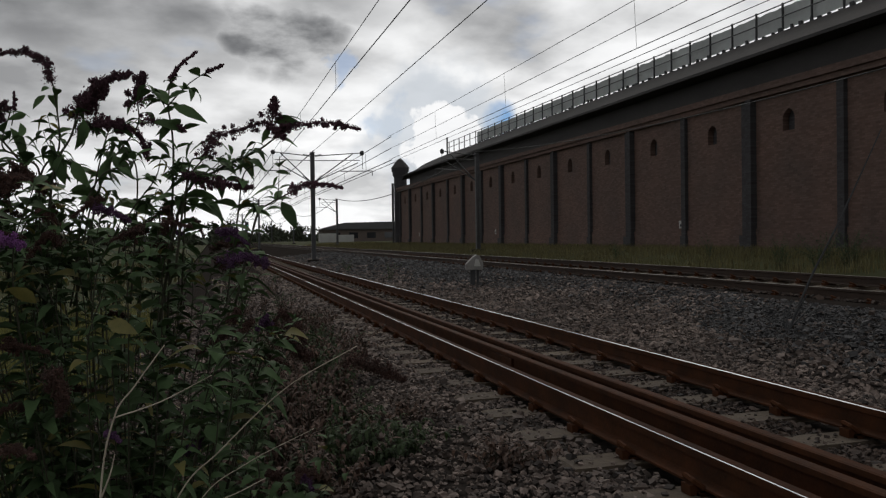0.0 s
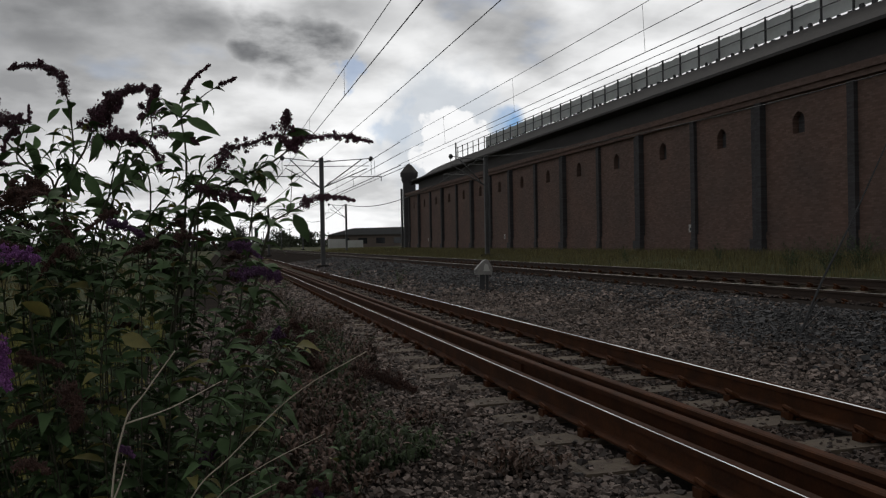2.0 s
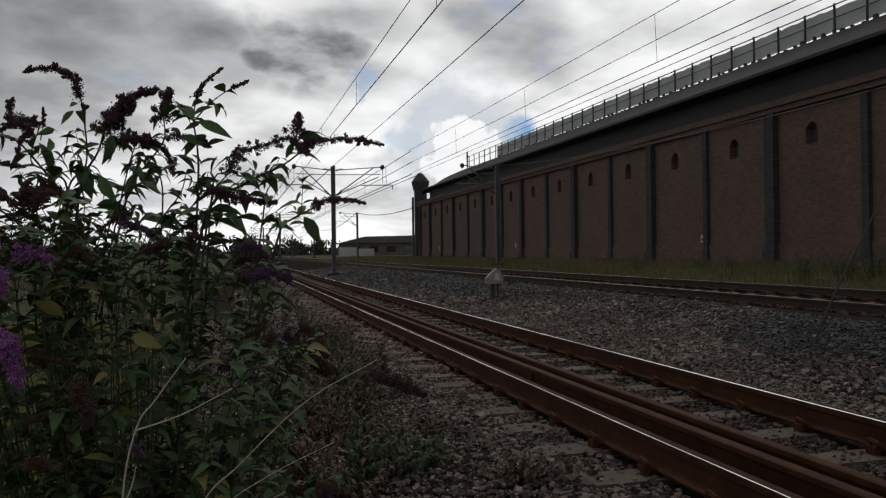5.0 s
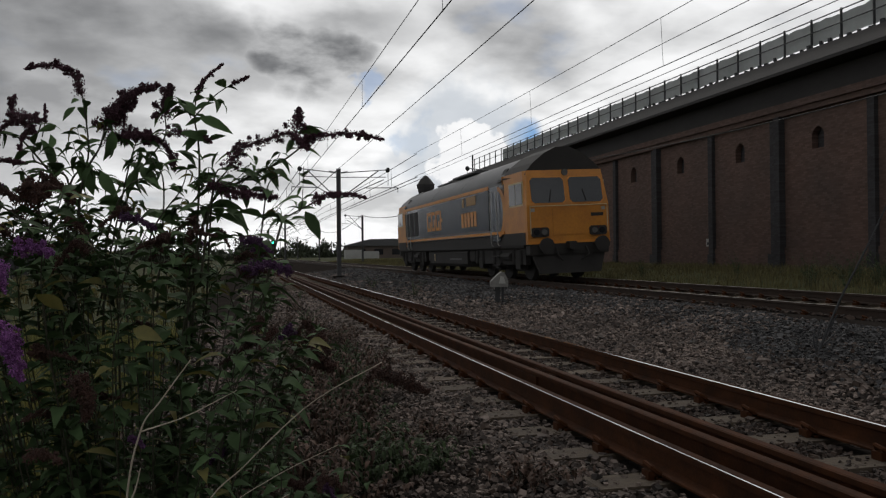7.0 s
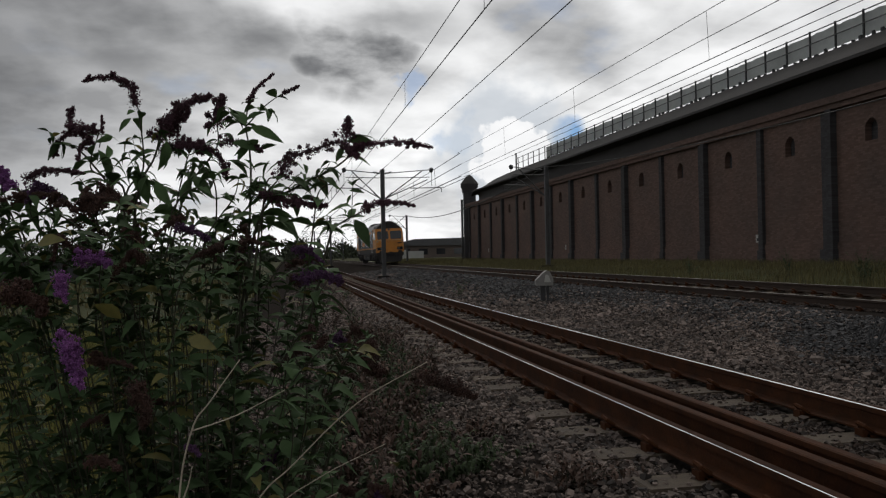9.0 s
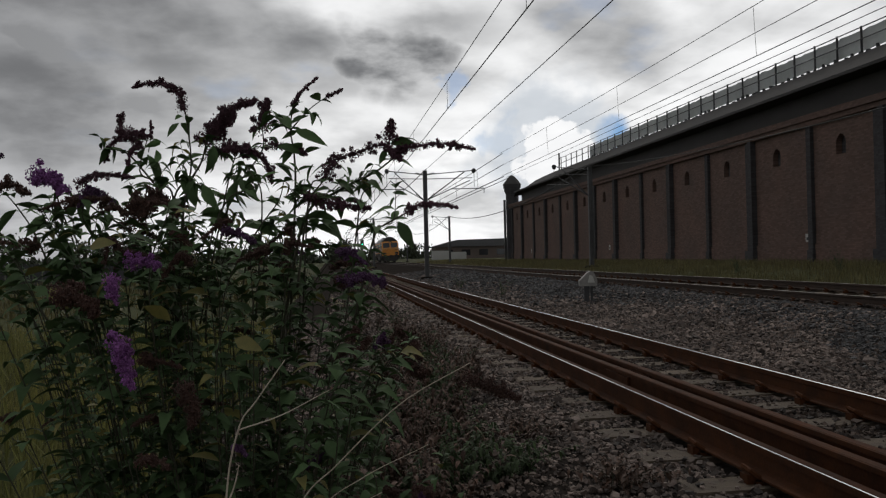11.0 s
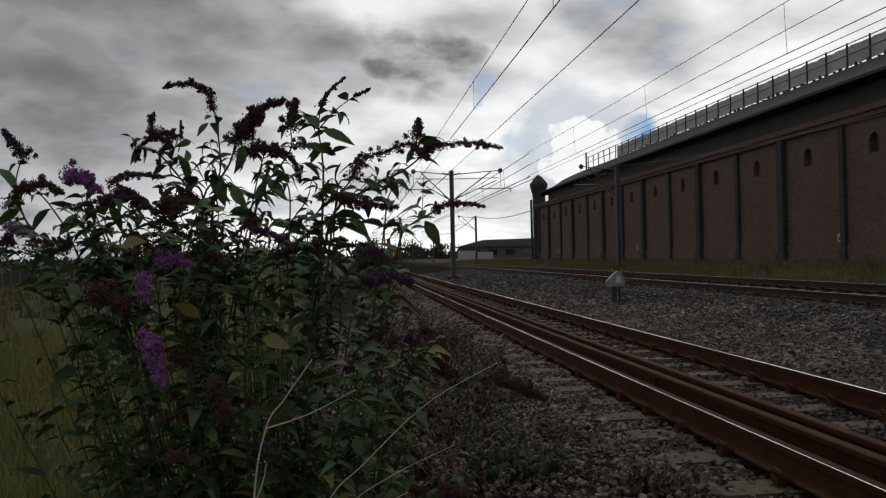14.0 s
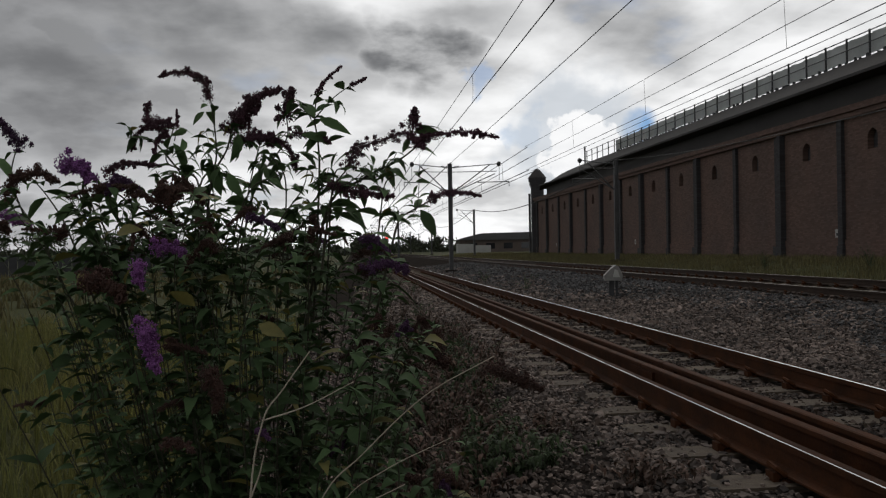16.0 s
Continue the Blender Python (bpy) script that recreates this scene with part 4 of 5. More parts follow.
scatter_grass("meadow_grass", "tall yellow-green meadow grass beside the line", (-30, -1.2, 16, 60), 9000, 0.2, 0.6, 0.025, 14, M_GRASS)


# ---- far things ----
M_ROOFFAR = material("far_slate_roof", (0.10, 0.10, 0.105), (0.07, 0.07, 0.07), scale=0.4, fine=3, bump=0)
M_FARWALL = material("far_brick", (0.12, 0.09, 0.075), (0.08, 0.065, 0.055), scale=0.5, fine=4, bump=0)
M_CONT = material("pale_container_paint", (0.42, 0.42, 0.40), (0.3, 0.3, 0.28), scale=0.5, fine=5, bump=0)
M_LEAF_FAR = material("far_foliage", (0.05, 0.062, 0.03), (0.025, 0.032, 0.018), scale=0.6, fine=4, bump=0, island_vary=0.4)
M_BARK = material("bark", (0.09, 0.07, 0.05), (0.05, 0.04, 0.03), scale=3, fine=20)


def build_shed():
    shed = tagged(new("goods_shed"), "low dark-roofed goods shed beyond the warehouse", "shed")
    part("wall", Build().box(-14, 14, -6, 6, 0, 3.2), M_FARWALL, shed)
    part("roof", Build().prism([(-15, 3.1), (15, 3.1), (14, 4.9), (-9, 4.6)], -6.6, 6.6), M_ROOFFAR, shed)
    part("chimney", Build().box(8.2, 9.4, -0.6, 0.6, 4.4, 6.0), M_FARWALL, shed)
    for i in range(6):
        w = part("window", Build().box(-12 + i * 4, -10 + i * 4, -6.06, -5.98, 1.1, 2.4), M_DARKGLASS, shed)
    shed.matrix_basis = pose(38, 190, 0.3, 0, 0, -3)


build_shed()
for x, y, w, h in ((22.2, 165, 3.2, 1.9), (25.8, 166, 3.4, 1.6)):
    c = tagged(new("container"), "pale grey storage container standing on the far yard", "container", group="containers in the yard")
    part("body", Build().box(-w / 2, w / 2, -1.2, 1.2, 0.12, h, bevel=0.05), M_CONT, c)
    for i in range(int(w / 0.5)):
        part("rib", Build().box(-w / 2 + 0.3 + i * 0.5, -w / 2 + 0.42 + i * 0.5, -1.24, -1.2, 0.2, h - 0.1), M_CONT, c)
    for s in (-1, 1):
        part("skid", Build().box(s * w * 0.4 - 0.15, s * w * 0.4 + 0.15, -1.1, 1.1, -0.1, 0.12), M_STEEL_DARK, c)
    c.matrix_basis = pose(x, y, 0.5)


def leaf_cloud(rng, radius, count, size, flat=0.8):
    """Many small leaf cards in uneven clumps."""
    b = Build()
    clumps = [Vector(rng.normal(0, 0.5, 3)) * radius for _ in range(14)]
    for i in range(count):
        c = clumps[int(rng.integers(0, len(clumps)))]
        p = c + Vector(rng.normal(0, 0.26, 3)) * radius
        p.z *= flat
        m = Matrix.Translation(p) @ Euler(rng.uniform(0, 6.28, 3)).to_matrix().to_4x4()
        s = size * rng.uniform(0.6, 1.4)
        b.add([(-s, 0, 0), (0, -s * 0.5, 0.1 * s), (s, 0, 0), (0, s * 0.5, 0.1 * s)], [(0, 1, 2, 3)], 0, m)
    return b


def build_trees():
    rng = np.random.default_rng(21)
    for x, y, r, hgt in ((-95, 230, 5, 6), (-78, 220, 6, 7), (-62, 235, 5, 6), (-50, 215, 5.5, 5.5), (-38, 225, 5, 6), (-28, 240, 5, 5), (-20, 230, 4, 4.5),
                         (-13, 250, 4, 4.5), (4.0, 235, 3.2, 4.5), (1.0, 250, 3.5, 4), (18, 250, 4, 4), (26, 255, 4, 4.0), (-110, 210, 6, 7), (-130, 220, 7, 7)):
        t = tagged(new("tree"), "dark leafy tree on the far side of the yard", "tree", group="far trees")
        b = Build().tube([(0, 0, -0.3), (0.1, 0, hgt * 0.4), (0.0, 0.1, hgt * 0.8)], [0.3, 0.22, 0.08], 7)
        for k in range(5):
            a = k * 1.26
            b.tube([(0.05, 0, hgt * (0.35 + 0.08 * k)), (r * 0.3 * math.cos(a), r * 0.3 * math.sin(a), hgt * (0.6 + 0.06 * k)), (r * 0.6 * math.cos(a), r * 0.6 * math.sin(a), hgt * (0.72 + 0.06 * k))], [0.12, 0.07, 0.03], 5)
        part("trunk", b, M_BARK, t)
        part("crown", leaf_cloud(rng, r * 0.8, 700, 0.45), M_LEAF_FAR, t, at=pose(0, 0, hgt * 0.75))
        t.matrix_basis = pose(x, y, 0)
    b = Build()
    for i in range(5200):
        x = rng.uniform(-260, 60)
        y = 300 + rng.uniform(-12, 12)
        hh = 3.2 + 1.8 * noise.noise((x * 0.04, 0, 3)) + 1.2 * noise.noise((x * 0.2, 1, 3))
        z = rng.uniform(0, max(1.0, hh))
        m = Matrix.Translation((x, y, z)) @ Euler(rng.uniform(0, 6.28, 3)).to_matrix().to_4x4()
        s = rng.uniform(0.7, 1.5)
        b.add([(-s, 0, 0), (0, -s * 0.6, 0.1 * s), (s, 0, 0), (0, s * 0.6, 0.1 * s)], [(0, 1, 2, 3)], 0, m)
    tagged(part("far_woods", b, M_LEAF_FAR), "dark line of scrub and trees along the horizon", "woods", kind="stuff")


build_trees()


def build_signal(x, y, z):
    """A searchlight signal: the lens plate slides behind the aperture of the head."""
    sg = tagged(new("railway_signal"), "searchlight railway signal changing from green to red", "signal")
    part("post", Build().tube([(0, 0, -0.1), (0, 0, z - 0.9)], 0.09, 8), M_STEEL, sg)
    b = Build().box(-0.36, 0.36, 0.0, 0.14, z - 0.95, z + 0.95, bevel=0.05)
    for x0, x1, z0, z1 in ((-0.36, 0.36, -0.95, -0.21), (-0.36, 0.36, 0.21, 0.95), (-0.36, -0.21, -0.21, 0.21), (0.21, 0.36, -0.21, 0.21)):
        b.box(x0, x1, -0.16, -0.12, z + z0, z + z1)
    part("signal_head", b, M_STEEL_DARK, sg)
    plate = part("lens_plate", Build().box(-0.3, 0.3, -0.05, -0.03, z - 0.7, z + 0.25), M_STEEL_DARK, sg)
    part("lens", Build().tube([(0, -0.08, z), (0, -0.05, z)], 0.20, 12), M_GREEN_LAMP, plate, "glowing green lens")
    part("lens", Build().tube([(0, -0.08, z - 0.45), (0, -0.05, z - 0.45)], 0.20, 12), M_RED, plate, "glowing red lens")
    for s in (-0.2, 0.2):
        part("ladder_rail", Build().box(s - 0.02, s + 0.02, 0.30, 0.34, 0.0, z - 0.2), M_STEEL_DARK, sg)
    sg.matrix_basis = pose(x, y, 0)
    return plate


M_GREEN_LAMP = material("green_lens", (0.03, 0.9, 0.45), (0.03, 0.9, 0.45), rough=0.3, bump=0, emit=4.0)
LENS_PLATE = build_signal(6.88, 172, 4.06)

for x, y, h in ((-4.5, 300, 6.5), (-10, 310, 7), (1.5, 320, 7), (-18, 290, 6), (-24, 300, 7.5), (8.2, 300, 6), (14.0, 290, 6.5), (-32, 310, 7), (22, 280, 7), (30, 275, 6)):
    pole = tagged(new("yard_pole"), "thin dark pole standing in the far yard", "pole", group="yard poles")
    part("pole_shaft", Build().tube([(0, 0, -0.2), (0, 0, h)], [0.14, 0.09], 6), M_STEEL_DARK, pole)
    part("crossarm", Build().box(-0.9, 0.9, -0.05, 0.05, h - 0.5, h - 0.4), M_STEEL_DARK, pole)
    pole.matrix_basis = pose(x, y, 0)

# field fence far off behind the bush
fence = tagged(new("field_fence"), "grey palisade fence across the field", "fence")
pale = Build().box(-0.28, 0.28, -0.03, 0.03, 0, 1.55).mesh("pale", M_STEEL_DARK)
for i in range(100):
    part("pale", pale, None, fence, at=pose(-75 + i * 0.62, 62, -0.14))


# ---- lineside things ----
def build_marker_box():
    box = tagged(new("lineside_cabinet"), "small lineside equipment post with a pale hooded cover", "equipment box")
    part("post", Build().box(-0.10, 0.02, -0.06, 0.06, -0.1, 0.46, bevel=0.02).box(0.05, 0.11, -0.05, 0.05, -0.1, 0.46), M_STEEL_DARK, box)
    b = Build()
    b.prism([(-0.20, 0.44), (0.19, 0.44), (0.20, 0.58), (0.12, 0.76), (0.05, 0.79), (-0.03, 0.74), (-0.21, 0.56)], -0.16, 0.16)
    hood = part("hood", b, M_HOOD, box, "pale moulded plastic hood")
    part("front_panel", Build().prism([(-0.02, 0.52), (0.14, 0.52), (0.09, 0.68), (0.02, 0.70)], -0.166, -0.158), M_WHITE, hood)
    box.matrix_basis = pose(5.95, 18.6, 0.10, 0, 0, -12)


build_marker_box()
for y, z in ((32.1, EYE + 0.41), (56.9, EYE + 0.35), (80.0, EYE + 0.3)):
    sg = tagged(new("wall_sign"), "small white plate fixed to the warehouse wall", "sign", group="wall signs")
    plate = part("plate", Build().box(-0.012, 0, -0.13, 0.13, -0.17, 0.17), M_WHITE, sg)
    part("mark", Build().box(-0.016, -0.013, -0.06, 0.06, -0.10, 0.02), M_STEEL_DARK, plate)
    sg.matrix_basis = pose(WALL_X - 0.004, y + 0.35, z)


# ---- the bush ----
M_BARK_STEM = material("stem_bark", (0.06, 0.058, 0.034), (0.035, 0.035, 0.022), scale=6, fine=60, bump=0.3, bump_at=0.002)
M_LEAF = material("bush_leaf", (0.098, 0.160, 0.066), (0.062, 0.105, 0.045), gloss=0.12, rough=0.65, scale=5, fine=60, object_vary=0.35, island_vary=0.35, trans=0.1, bump=0.3, bump_at=0.002)
M_LEAF_OLD = material("yellowing_leaf", (0.22, 0.19, 0.05), (0.12, 0.12, 0.04), rough=0.6, scale=5, fine=50, island_vary=0.3, trans=0.3, bump=0.2, bump_at=0.002)
# darker purple for spikes against the sky: their backlit shade is in the colour
M_FLOWER_DARK = material("backlit_purple_florets", (0.12, 0.045, 0.072), (0.06, 0.028, 0.034), scale=8, fine=80, bump=0, island_vary=0.4, trans=0.15)
M_FLOWER_MID = material("dull_purple_florets", (0.105, 0.042, 0.115), (0.055, 0.024, 0.058), scale=8, fine=80, bump=0, island_vary=0.4, trans=0.2)
M_FLOWER_DEAD = material("dead_brown_florets", (0.075, 0.032, 0.022), (0.04, 0.02, 0.015), scale=8, fine=80, bump=0, island_vary=0.4)
M_FLOWER = material("fresh_purple_florets", (0.38, 0.14, 0.42), (0.22, 0.08, 0.25), scale=8, fine=80, bump=0, island_vary=0.35, trans=0.25)
FLORETS = (M_FLOWER_DARK, M_FLOWER_MID, M_FLOWER_DEAD, M_FLOWER)

BUSH_AT = (-0.309, 2.675, -0.12)
BUSH = tagged(new("butterfly_bush"), "tall butterfly bush with purple flower spikes and drooping leaves", "bush")
rb = random.Random(17)


def leaf_shape(droop):
    """A lance-shaped leaf, folded on its midrib, bending down along its length. Unit length along +y."""
    v, f = [], []
    outline = ((0.0, 0.008), (0.10, 0.08), (0.28, 0.172), (0.52, 0.178), (0.78, 0.10), (1.0, 0.004))
    for t, w in outline:
        y, z = t - 0.25 * droop * t * t, -droop * 0.55 * t * t
        v += [(-w, y, z + 0.35 * w), (0, y, z), (w, y, z + 0.35 * w)]
    for i in range(len(outline) - 1):
        a = i * 3
        f += [(a, a + 1, a + 4, a + 3), (a + 1, a + 2, a + 5, a + 4)]
    return v, f


LEAVES = [leaf_shape(d) for d in (0.5, 0.9, 1.3, 1.8)]
LEAF_MESHES = [Build().add(v, f).mesh("leaf", M_LEAF, True) for v, f in LEAVES]
foliage, old_foliage = Build(), Build()
leaf_count = 0


def leaf(p, along, length, single):
    """One leaf at p pointing out along a direction; the ones against the sky are parts."""
    global leaf_count
    d = Vector(along).normalized()
    m = Matrix.Translation(p) @ d.to_track_quat("Y", "Z").to_matrix().to_4x4() @ pose(0, 0, 0, 0, rb.uniform(-35, 35), 0)
    k = rb.randrange(4)
    m = m @ Matrix.Diagonal((length * rb.uniform(0.85, 1.3), length, length, 1))
    if single and leaf_count < 300:
        leaf_count += 1
        part("leaf", LEAF_MESHES[k], None, BUSH, at=m)
    else:
        (old_foliage if rb.random() < 0.06 else foliage).add(*LEAVES[k], 0, m)


def stem(points, radius, leafy=True, single=True, size=0.092):
    """A tapering stem with leaves in opposite pairs, and short side shoots where it stands against the sky."""
    pts = bezier(points, 8)
    n = len(pts)
    b = Build().tube(pts, [radius * (1 - 0.55 * i / n) for i in range(n)], 6)
    gone, turn = 0.0, rb.uniform(0, 3)
    for i in range(1, n):
        gone += (pts[i] - pts[i - 1]).length
        if leafy and gone > (0.062 if single else 0.036):
            gone = 0
            turn += 1.57 + rb.uniform(-0.4, 0.4)
            d = (pts[i] - pts[i - 1]).normalized()
            for s in (0, math.pi) if single else (0, 1.1, math.pi):
                a = turn + s
                out = Vector((math.cos(a), math.sin(a) * 0.8, 0.25)) + d * 0.4
                if rb.random() < (0.92 if pts[i].z > 1.30 else 0.54):
                    leaf(pts[i], out, size * rb.uniform(0.55, 1.25) * (1.15 - 0.5 * i / n), single and pts[i].z > 1.35)
                if single and pts[i].z > 1.30 and rb.random() < 0.22 and i < n * 0.8:
                    # a side shoot with smaller leaves and a bud at its tip
                    l = rb.uniform(0.05, 0.13)
                    tip = pts[i] + Vector((out.x * 0.8, out.y * 0.6, 0.55)).normalized() * l
                    mid = (pts[i] + tip) / 2 + Vector((out.x * 0.012, 0, -0.006))
                    sh = bezier([pts[i], mid, tip], 4)
                    b.tube(sh, [0.0016, 0.0015, 0.0014, 0.0013, 0.0012, 0.0011, 0.001, 0.001, 0.001][:len(sh)], 5)
                    for k in range(2, len(sh), 2):
                        for sg in (-1, 1):
                            leaf(sh[k], (sg * rb.uniform(0.5, 1), rb.uniform(-0.5, 0.5), rb.uniform(-0.5, 0.4)), size * rb.uniform(0.35, 0.7), False)
    part("stem", b, M_BARK_STEM, BUSH, smooth=True)


def panicle(points, radius, kind, full=0.94):
    """A flower spike: clustered florets round a curved axis, thinning to its tip."""
    pts = bezier(points, 10)
    radius *= full
    n = len(pts)
    b = Build()
    b.tube(pts, [0.0025] * n, 5)
    length = sum((pts[i + 1] - pts[i]).length for i in range(n - 1))
    count = int(min(2700, 300 + length * radius * 640000))
    octa = [(1, 0, 0), (-1, 0, 0), (0, 1, 0), (0, -1, 0), (0, 0, 1), (0, 0, -1)]
    tri = [(0, 2, 4), (2, 1, 4), (1, 3, 4), (3, 0, 4), (2, 0, 5), (1, 2, 5), (3, 1, 5), (0, 3, 5)]
    # short side clusters that break the outline
    clusters = []
    for i in range(max(5, int(length / 0.011))):
        t = rb.random() ** 1.1 * 0.97
        d = Vector((rb.gauss(0, 1), rb.gauss(0, 1), rb.gauss(0, 1))).normalized()
        clusters.append(pts[int(t * (n - 1))] + d * radius * (1.2 - 0.7 * t) * rb.uniform(0.7, 1.25))
    for i in range(count):
        t = rb.random() ** 1.15
        p = pts[min(n - 1, int(t * (n - 1)))].lerp(pts[min(n - 1, int(t * (n - 1)) + 1)], rb.random())
        lump = 0.85 + 0.28 * math.sin(t * length / 0.016 * 3.0)
        r = radius * (1.05 - 0.68 * t) * (0.30 + 0.85 * rb.random()) * max(0.5, lump)
        d = Vector((rb.gauss(0, 1), rb.gauss(0, 1), rb.gauss(0, 1))).normalized()
        s = rb.uniform(0.0012, 0.0027) * min(1.9, max(1.0, radius / 0.022))
        if i % 5 < 2:
            p, r = rb.choice(clusters), radius * rb.uniform(0.05, 0.42)
        m = Matrix.Translation(p + d * r) @ Euler((rb.uniform(0, 6), rb.uniform(0, 6), rb.uniform(0, 6))).to_matrix().to_4x4() @ Matrix.Diagonal((s * 1.5, s, s * 0.7, 1))
        b.add(octa, tri, 0, m)
    part("flower_spike", b, FLORETS[kind], BUSH, ("dark purple flower spike, backlit shade put in its colour", "dull purple flower spike", "dead brown flower spike", "fresh lilac-purple flower spike")[kind])


# stems against the sky
stem([(-0.18, 0.00, 1.23), (-0.18, 0.00, 1.60), (-0.12, 0.00, 1.70), (-0.13, 0.00, 1.87), (-0.14, 0.00, 1.90)], 0.0040)
stem([(-0.15, -0.05, 1.23), (-0.12, -0.05, 1.60), (-0.06, -0.05, 1.73), (-0.04, -0.05, 1.81)], 0.0050)
stem([(-0.11, 0.05, 1.22), (-0.01, 0.05, 1.62), (0.04, 0.05, 1.69), (0.10, 0.05, 1.77), (0.10, 0.05, 1.85)], 0.0040)
stem([(0.19, 0.00, 1.15), (0.22, 0.00, 1.61), (0.22, 0.00, 1.74), (0.21, 0.00, 1.82), (0.22, 0.00, 1.90)], 0.0040)
stem([(0.21, 0.00, 1.82), (0.27, 0.00, 1.88), (0.33, 0.00, 1.92)], 0.0025)
stem([(0.18, -0.05, 1.16), (0.26, -0.05, 1.53), (0.37, -0.05, 1.62), (0.48, -0.05, 1.67), (0.54, -0.05, 1.71)], 0.0050)
stem([(0.25, -0.10, 1.32), (0.29, -0.10, 1.57), (0.34, -0.10, 1.65)], 0.0040)
stem([(0.50, -0.05, 1.71), (0.54, -0.05, 1.75), (0.54, -0.05, 1.77)], 0.0030)
stem([(0.42, -0.10, 1.22), (0.49, -0.10, 1.48), (0.52, -0.10, 1.51), (0.60, -0.10, 1.55)], 0.0040)
stem([(0.52, -0.10, 1.51), (0.55, -0.10, 1.53), (0.56, -0.10, 1.65)], 0.0018)
stem([(-0.24, 0.00, 1.23), (-0.18, 0.00, 1.60), (-0.23, 0.00, 1.67), (-0.29, 0.00, 1.71), (-0.26, 0.00, 1.82)], 0.0040)
stem([(-0.26, 0.00, 1.77), (-0.25, 0.00, 1.82)], 0.0020)
stem([(-0.20, 0.05, 1.59), (-0.34, 0.05, 1.76), (-0.38, 0.05, 1.78)], 0.0040)
stem([(-0.28, 0.00, 1.16), (-0.30, 0.00, 1.47), (-0.44, 0.00, 1.59), (-0.52, 0.00, 1.64)], 0.0040)
stem([(-0.04, -0.10, 1.17), (-0.02, -0.10, 1.46), (0.04, -0.10, 1.60), (0.11, -0.10, 1.63), (0.15, -0.10, 1.65)], 0.0030)
stem([(-0.55, 0.00, 1.13), (-0.76, 0.00, 1.47), (-0.84, 0.00, 1.66), (-0.82, 0.00, 1.78)], 0.0040)
stem([(-0.48, -0.05, 1.15), (-0.60, -0.05, 1.47), (-0.67, -0.05, 1.59), (-0.74, -0.05, 1.67)], 0.0040)
stem([(-0.40, -0.05, 1.15), (-0.48, -0.05, 1.45), (-0.53, -0.05, 1.59), (-0.56, -0.05, 1.68)], 0.0040)
stem([(0.39, -0.05, 1.62), (0.43, -0.05, 1.63), (0.47, -0.05, 1.65)], 0.0020)
stem([(-0.42, -0.05, 1.17), (-0.46, -0.05, 1.45), (-0.57, -0.05, 1.61)], 0.0040)
stem([(-0.10, 0.00, 1.22), (-0.01, 0.00, 1.61), (0.02, 0.00, 1.72), (0.04, 0.00, 1.77)], 0.0030)
stem([(0.10, -0.05, 1.22), (0.13, -0.05, 1.59), (0.10, -0.05, 1.68), (0.07, -0.05, 1.72)], 0.0030)
stem([(0.24, -0.02, 1.22), (0.27, -0.02, 1.61), (0.31, -0.02, 1.66), (0.35, -0.02, 1.70)], 0.0030)
stem([(0.39, -0.08, 1.22), (0.43, -0.08, 1.48), (0.45, -0.08, 1.60), (0.49, -0.08, 1.63)], 0.0030)
stem([(-0.21, -0.05, 1.23), (-0.24, -0.05, 1.50), (-0.27, -0.05, 1.62), (-0.30, -0.05, 1.67)], 0.0030)
stem([(0.06, -0.08, 1.23), (0.10, -0.08, 1.46), (0.19, -0.08, 1.59), (0.21, -0.08, 1.65)], 0.0030)
stem([(-0.38, -0.05, 1.17), (-0.41, -0.05, 1.47), (-0.46, -0.05, 1.57), (-0.43, -0.05, 1.64)], 0.0030)


def sky_leaf(u0, z0, u1, z1):
    """A single broad leaf from its stalk to its tip, turned partly flat to the light."""
    d = Vector((u1 - u0, rb.uniform(-0.03, 0.03), z1 - z0))
    size = min(0.125, d.length * 1.22)
    m = Matrix.Translation((u0, -0.03 + rb.uniform(-0.04, 0.04), z0)) @ d.to_track_quat("Y", "Z").to_matrix().to_4x4() @ pose(0, 0, 0, 0, rb.choice((-1, 1)) * rb.uniform(20, 75), 0)
    part("leaf", LEAF_MESHES[rb.choice((0, 0, 1, 1, 2))], None, BUSH, at=m @ Matrix.Diagonal((size * rb.uniform(0.72, 1.1), size, size, 1)))


sky_leaf(-0.126, 1.847, -0.152, 1.814)
sky_leaf(-0.142, 1.859, -0.121, 1.893)
sky_leaf(-0.110, 1.661, -0.139, 1.690)
sky_leaf(-0.139, 1.696, -0.094, 1.602)
sky_leaf(0.051, 1.658, 0.023, 1.583)
sky_leaf(0.068, 1.667, 0.015, 1.566)
sky_leaf(-0.074, 1.754, -0.175, 1.736)
sky_leaf(-0.056, 1.761, 0.011, 1.710)
sky_leaf(-0.022, 1.777, -0.011, 1.694)
sky_leaf(-0.225, 1.774, -0.209, 1.714)
sky_leaf(-0.199, 1.798, -0.251, 1.791)
sky_leaf(-0.277, 1.732, -0.327, 1.750)
sky_leaf(-0.243, 1.757, -0.194, 1.671)
sky_leaf(-0.262, 1.657, -0.330, 1.624)
sky_leaf(-0.228, 1.656, -0.168, 1.671)
sky_leaf(-0.110, 1.661, -0.035, 1.617)
sky_leaf(-0.051, 1.652, -0.009, 1.584)
sky_leaf(-0.075, 1.669, -0.144, 1.595)
sky_leaf(0.051, 1.667, 0.109, 1.615)
sky_leaf(0.111, 1.683, 0.060, 1.684)
sky_leaf(0.224, 1.816, 0.175, 1.884)
sky_leaf(0.224, 1.832, 0.267, 1.873)
sky_leaf(0.232, 1.815, 0.328, 1.776)
sky_leaf(0.229, 1.818, 0.182, 1.807)
